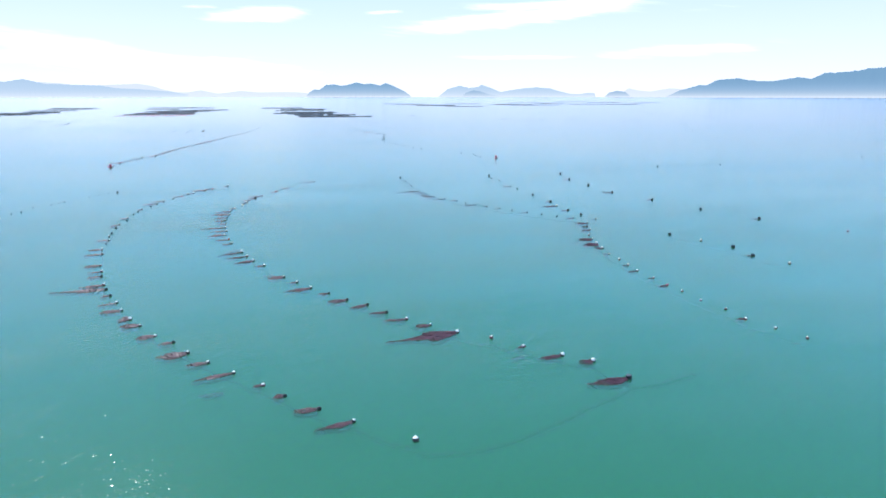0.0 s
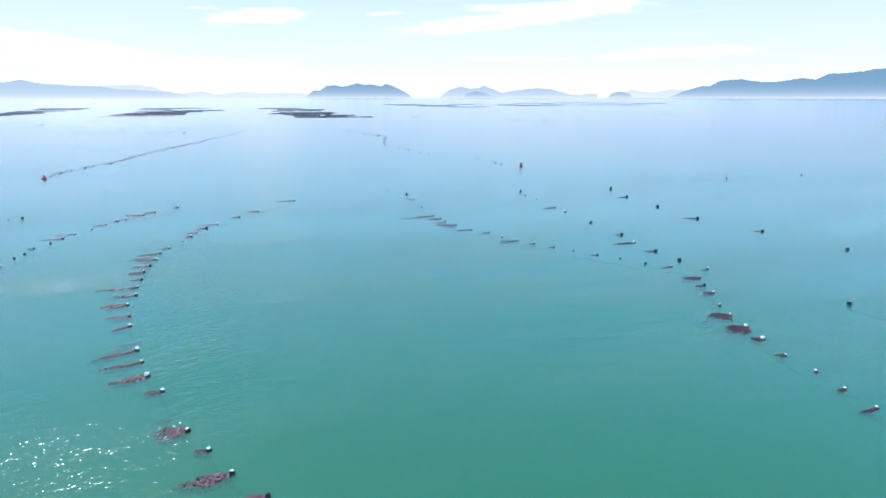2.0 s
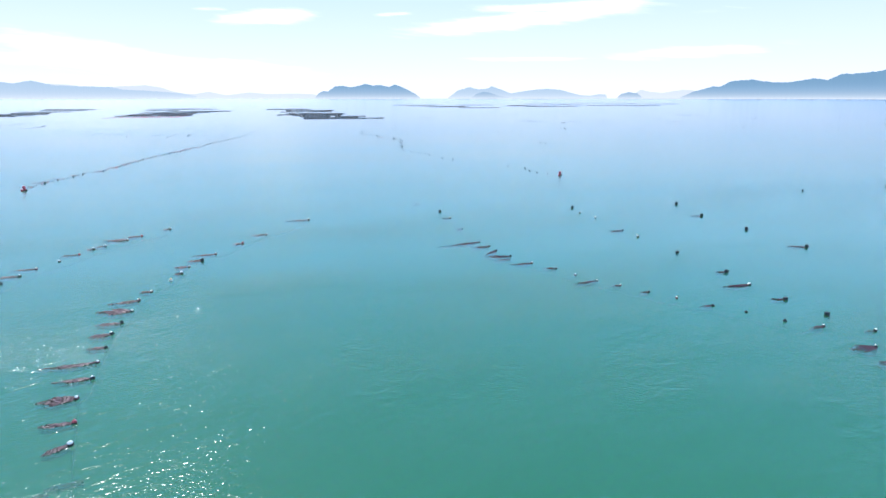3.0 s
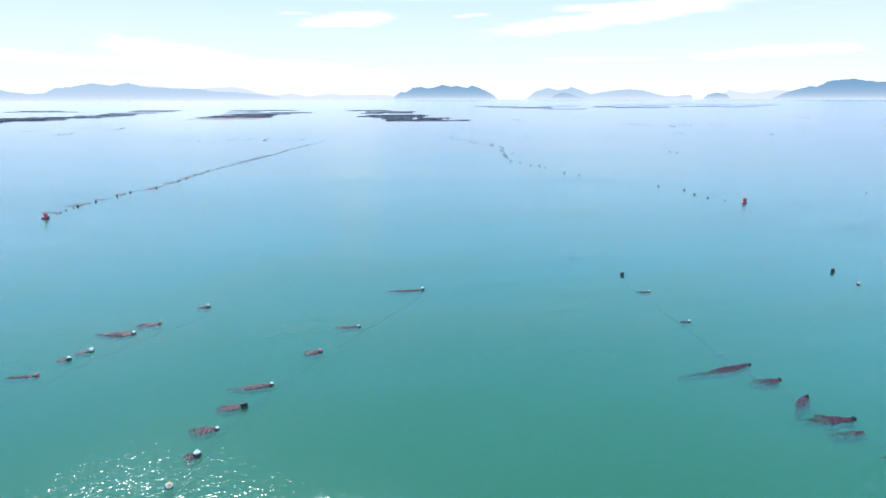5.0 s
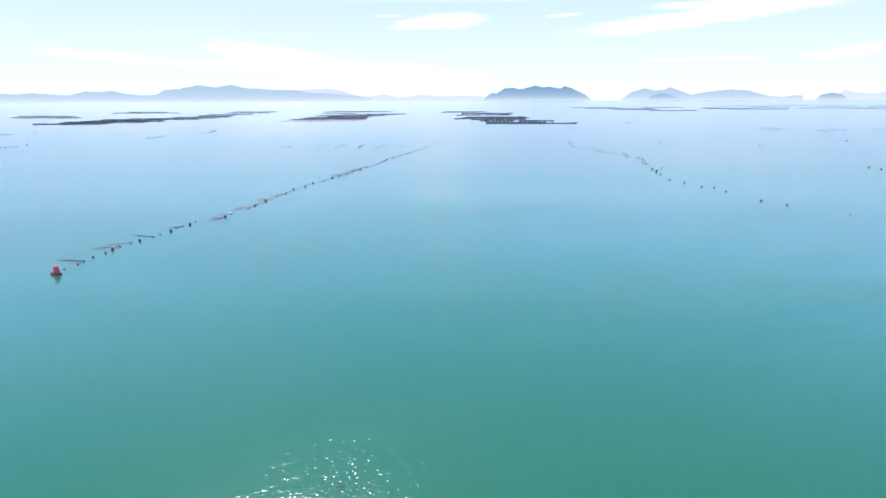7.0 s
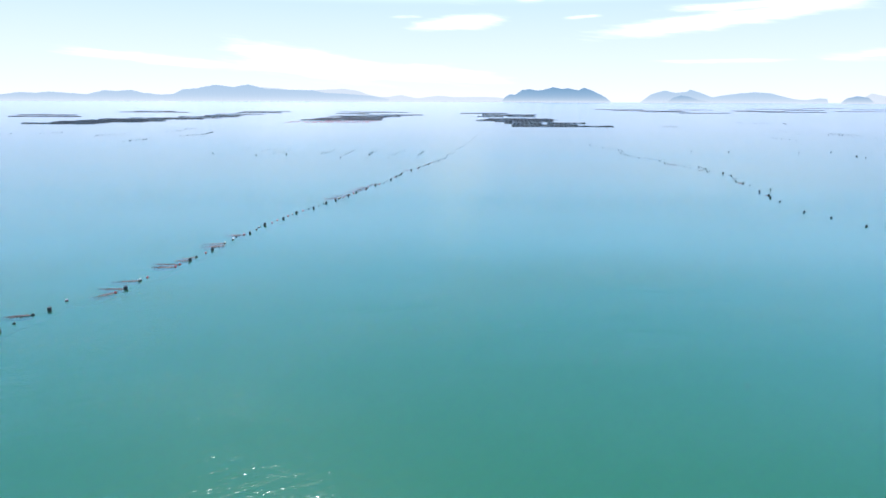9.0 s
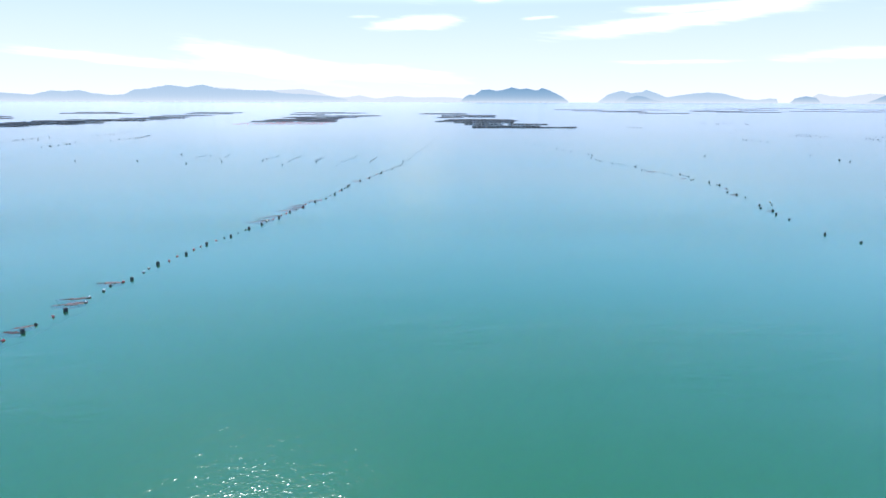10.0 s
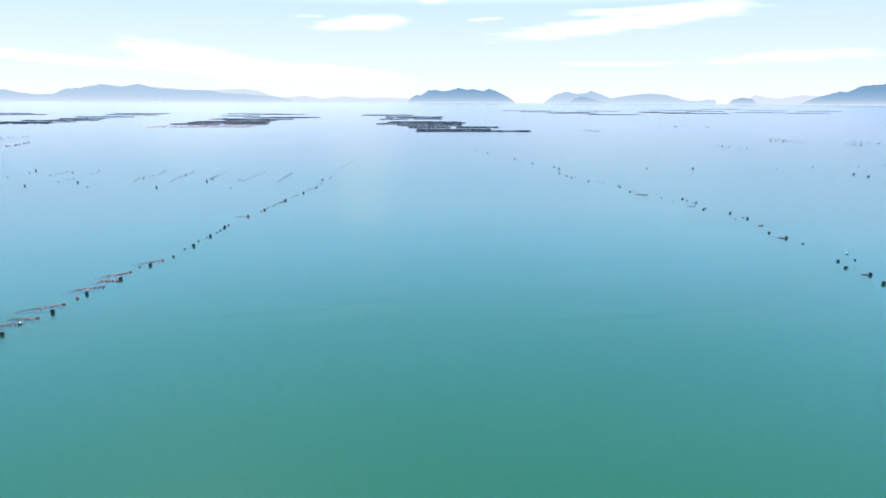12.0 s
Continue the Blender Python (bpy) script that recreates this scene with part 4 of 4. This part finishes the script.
float_field(FAR_ROW_B, 'far black floats of short distant farm lines')
FAR_RIGHT_A = [
    (121.4, 434.8, "k"), (137.2, 464.2, "k"), (137.7, 459.6, "k"), (126.3, 432.9, "k"), (135.5, 450.8, "k"), (127.1, 429.2, "k"),
    (127.8, 427.4, "k"), (127.7, 422.2, "k"), (137.7, 440.6, "k"), (127.9, 417.2, "k"), (129.4, 417.1, "k"), (142.3, 438.6, "k"),
    (159.8, 466.7, "k"), (141.1, 423.8, "k"), (131.3, 406.1, "k"), (142.2, 420.4, "k"), (131.5, 401.7, "k"), (132.7, 397.4, "k"),
    (143.2, 413.7, "k"), (133.9, 393.2, "k"), (144.7, 405.9, "K"), (135.2, 390.6, "k"), (143.4, 401.5, "k"), (141.4, 395.8, "k"),
]
float_field(FAR_RIGHT_A, 'far black floats of short distant farm lines')
FAR_RIGHT_B = [
    (141.7, 387.8, "k"), (136.3, 378.1, "k"), (163.3, 413.5, "k"), (139.3, 370.1, "k"), (144.1, 373.3, "k"), (144.6, 371.1, "k"),
    (227.2, 488.2, "k"), (246.3, 509.4, "k"), (246.0, 503.1, "k"), (205.6, 487.8, "k"), (184.0, 479.5, "k"), (107.7, 473.5, "k"),
    (20.9, 458.0, "k"), (29.3, 458.1, "k"), (38.3, 459.8, "k"), (48.4, 459.9, "k"), (55.7, 459.9, "k"), (64.9, 463.4, "k"),
    (74.2, 465.2, "k"), (81.4, 465.3, "k"), (90.8, 469.0, "k"), (52.0, 314.5, "K"), (58.1, 314.2, "k"), (61.2, 313.5, "D"),
]
float_field(FAR_RIGHT_B, 'far black floats of short distant farm lines')
FAR_RIGHT_C = [
    (78.8, 313.2, "K"), (88.1, 315.5, "D"), (96.7, 316.7, "k"), (99.1, 316.6, "k"), (106.2, 318.0, "k"), (115.0, 314.6, "k"),
    (121.0, 314.4, "K"), (131.0, 317.8, "k"), (74.2, 161.9, "k"), (94.0, 158.8, "k"), (78.6, 127.7, "D"), (114.5, 161.3, "k"),
    (108.6, 149.2, "k"), (94.6, 128.7, "K"), (134.6, 160.4, "k"), (139.8, 136.0, "K"), (182.0, 176.4, "k"), (188.7, 178.8, "D"),
    (166.5, 173.8, "k"), (165.4, 179.1, "k"), (162.5, 182.5, "k"), (161.6, 186.7, "k"), (-56.0, 161.8, "k"),
]
float_field(FAR_RIGHT_C, 'far black floats of short distant farm lines')



def scattered(name, x0, x1, y0, y1, lines, count, label):
    """Floats of a far field, too many and too small to tell apart: short lines across the bay."""
    rnd = random.Random(len(name) + count)
    geos = []
    for _ in range(lines):
        cx, cy, lean = rnd.uniform(x0, x1), rnd.uniform(y0, y1), rnd.uniform(-0.5, 0.5)
        for k in range(count):
            s = (k - count / 2) * rnd.uniform(1.2, 2.6)
            geos.append(moved(turned(dome(rnd.uniform(0.16, 0.23), 0.08, -90, 90, 6), 7), pose(cx + s * lean, cy + s * 1.6, 0)))
    return tagged(new(name, mesh_of(name, *joined(*geos), BLACK, True)), label, "floats", kind="stuff")


scattered("far_float_field", 95, 330, 360, 560, 26, 5, "scattered dark floats of far farm lines")
scattered("far_float_field", -260, -100, 300, 440, 18, 6, "scattered dark floats of far farm lines")
scattered("far_float_field", 60, 240, 235, 330, 8, 2, "few dark floats on open water")


# ---- rafts: rows of floating cages ----
def cage_row(x0, x1, y, deep, cover, near):
    """One row of square cages: pipe frame on floats, walkway and a sagging net cover over each cage."""
    top = new("cage_raft")
    long = x1 - x0
    n = max(2, round(long / 2.4))
    step = long / n
    rails = [box(0, long, yy - 0.09, yy + 0.09, 0.16, 0.29, 0.03) for yy in (0.0, deep / 2, deep)]
    bars = [box(i * step - 0.07, i * step + 0.07, 0.09, deep - 0.09, 0.18, 0.27, 0.02) for i in range(n + 1)]
    part("pipe_frame", mesh_of("pipe_frame", *joined(*rails, *bars), PIPE), top)
    drum = moved(turned([(0, -0.34), (0.18, -0.34), (0.20, -0.30), (0.20, 0.30), (0.18, 0.34), (0, 0.34)], 8), pose(0, 0, 0.02, 0, 90, 0))
    if near:
        fm = mesh_of("float", *drum, BLACK, True)
        cm = mesh_of("net_cover", *cover_shape(step, deep), cover, True)
        for i in range(n):
            for yy in (0.0, deep):
                part("float", fm, top).matrix_basis = pose((i + 0.5) * step, yy, 0)
            if random.random() < 0.93:
                part("net_cover", cm, top).matrix_basis = pose(i * step, 0, random.uniform(-0.02, 0.1), 0, 0, 0)
    else:
        tagged(part("float_strip", mesh_of("float_strip", *joined(*[moved(drum, pose((i + 0.5) * step, yy, 0)) for i in range(n) for yy in (0.0, deep)]), BLACK, True), top), kind="stuff")
        tagged(part("cover_strip", mesh_of("cover_strip", *joined(*[moved(cover_shape(step, deep), pose(i * step, 0, random.uniform(-0.02, 0.12))) for i in range(n) if random.random() < 0.92]), cover, True), top), kind="stuff")
    top.matrix_basis = pose(x0, y, 0, 0, 0, random.uniform(-0.4, 0.4))
    return tagged(top, "rust-brown row of floating cages under net covers" if cover is RUST else "dark grey row of floating cages under net covers", "raft", "rows of cages")


def cover_shape(step, deep):
    """A low net cover: upright hem, ridged roof that sags in the middle."""
    a, b, h = 0.12, step - 0.12, random.uniform(0.36, 0.46)
    verts = [(p, q, z) for z in (0.2, h) for p in (a, (a + b) / 2, b) for q in (0.1, deep / 2, deep - 0.1)]
    verts = [(p, q, z + (0.10 if z > 0.3 and abs(q - deep / 2) < 0.01 else 0) - (0.05 if z > 0.3 and abs(p - (a + b) / 2) < 0.01 else 0)) for p, q, z in verts]
    faces = [(9, 12, 13, 10), (10, 13, 14, 11), (12, 15, 16, 13), (13, 16, 17, 14), (0, 3, 12, 9), (3, 6, 15, 12), (6, 7, 16, 15), (7, 8, 17, 16), (8, 5, 14, 17), (5, 2, 11, 14), (2, 1, 10, 11), (1, 0, 9, 10)]
    return verts, faces


RAFT_MAIN = [(15.6, 66.6, 479.7), (17.0, 51.9, 498.0), (14.3, 35.6, 523.5), (38.6, 60.2, 524.3), (9.5, 44.6, 550.9), (-1.6, 48.0, 572.5), (4.9, 53.1, 593.7), (7.7, 51.9, 612.9), (25.3, 46.8, 677.9), (0.7, 21.2, 670.5), (5.4, 48.7, 711.0), (5.9, 53.8, 743.2), (-14.4, 32.0, 800.4), (-9.4, 32.0, 817.6)]
RAFT_LEFT = [(-112.7, -86.9, 564.4), (-86.0, -61.7, 571.1), (-110.4, -65.6, 589.6), (-111.0, -66.2, 610.8), (-100.7, -66.8, 639.9), (-115.0, -58.8, 664.0), (-100.8, -53.4, 708.5), (-108.2, -96.8, 674.2), (-81.6, -44.8, 718.6), (-128.8, -97.7, 760.5), (-118.8, -68.2, 833.0), (-142.4, -91.1, 848.2)]
RAFT_FAR_LEFT = [(-239.0, -199.5, 481.8), (-232.7, -203.3, 497.9), (-238.7, -189.1, 513.2), (-238.3, -186.3, 530.6), (-241.8, -200.6, 562.0), (-220.7, -182.5, 582.6), (-217.4, -190.8, 624.3), (-205.3, -177.3, 633.7), (-214.2, -185.2, 666.5), (-223.8, -183.1, 715.4), (-229.9, -186.7, 787.7), (-244.0, -194.3, 845.7), (-339.5, -288.4, 617.6), (-364.1, -318.3, 664.7), (-348.1, -280.9, 791.7), (-357.5, -315.0, 840.1)]
RAFT_FAR_EAST = [(176.4, 244.4, 1128.1), (179.2, 236.3, 1025.1), (195.1, 250.6, 944.3), (227.3, 256.7, 986.9), (216.0, 267.6, 862.3), (279.2, 339.5, 1118.3), (342.6, 375.1, 1050.2), (331.7, 393.5, 1005.8), (335.0, 410.8, 947.5), (438.0, 523.9, 1243.3), (441.8, 495.5, 1119.6), (596.8, 667.8, 1390.0), (602.1, 669.9, 1240.3), (464.9, 530.2, 1027.0), (513.7, 568.3, 991.4), (655.8, 726.2, 1187.8)]
for i, (x0, x1, y) in enumerate(RAFT_MAIN):
    cage_row(x0, x1, y, 5.0, NET, i < 5)
for i, (x0, x1, y) in enumerate(RAFT_LEFT):
    cage_row(x0, x1, y, 5.0, RUST if i < 4 else NET, False)
for i, (x0, x1, y) in enumerate(RAFT_FAR_LEFT):
    cage_row(x0, x1, y, 6.0, RUST if i > 11 else NET, False)
for i, (x0, x1, y) in enumerate(RAFT_FAR_EAST):
    cage_row(x0, x1, y, 6.0, RUST if i % 2 else NET, False)



def float_grid(x0, x1, y0, y1, nx, ny, lean, size, mat, label):
    """Strings of small floats moored side by side in front of a raft."""
    geos = []
    for i in range(nx):
        for k in range(ny):
            if random.random() < 0.85:
                x = x0 + (x1 - x0) * i / (nx - 1) + lean * k + random.gauss(0, 0.15)
                y = y0 + (y1 - y0) * k / (ny - 1) + random.gauss(0, 0.3)
                geos.append(moved(box(-size, size, -size, size, -0.1, 0.34, 0.08), pose(x, y, 0, 0, 0, random.uniform(-15, 15))))
    return tagged(new("float_string_field", mesh_of("float_string_field", *joined(*geos), mat)), label, "floats", kind="stuff")


float_grid(-96.3, -63.4, 524.0, 557.1, 22, 5, 0.35, 0.20, RED, 'strings of small red floats before a cage raft')
float_grid(-110.5, -95.4, 521.9, 540.1, 11, 3, 0.4, 0.20, RED, 'short strings of small red floats beside a raft')
float_grid(-239.0, -205.3, 550.5, 597.0, 18, 3, 0.5, 0.8, NET, 'dark floats moored in strings between raft rows')
float_grid(-215.0, -177.0, 570.8, 629.7, 20, 3, 0.5, 0.8, NET, 'dark floats moored in strings between raft rows')
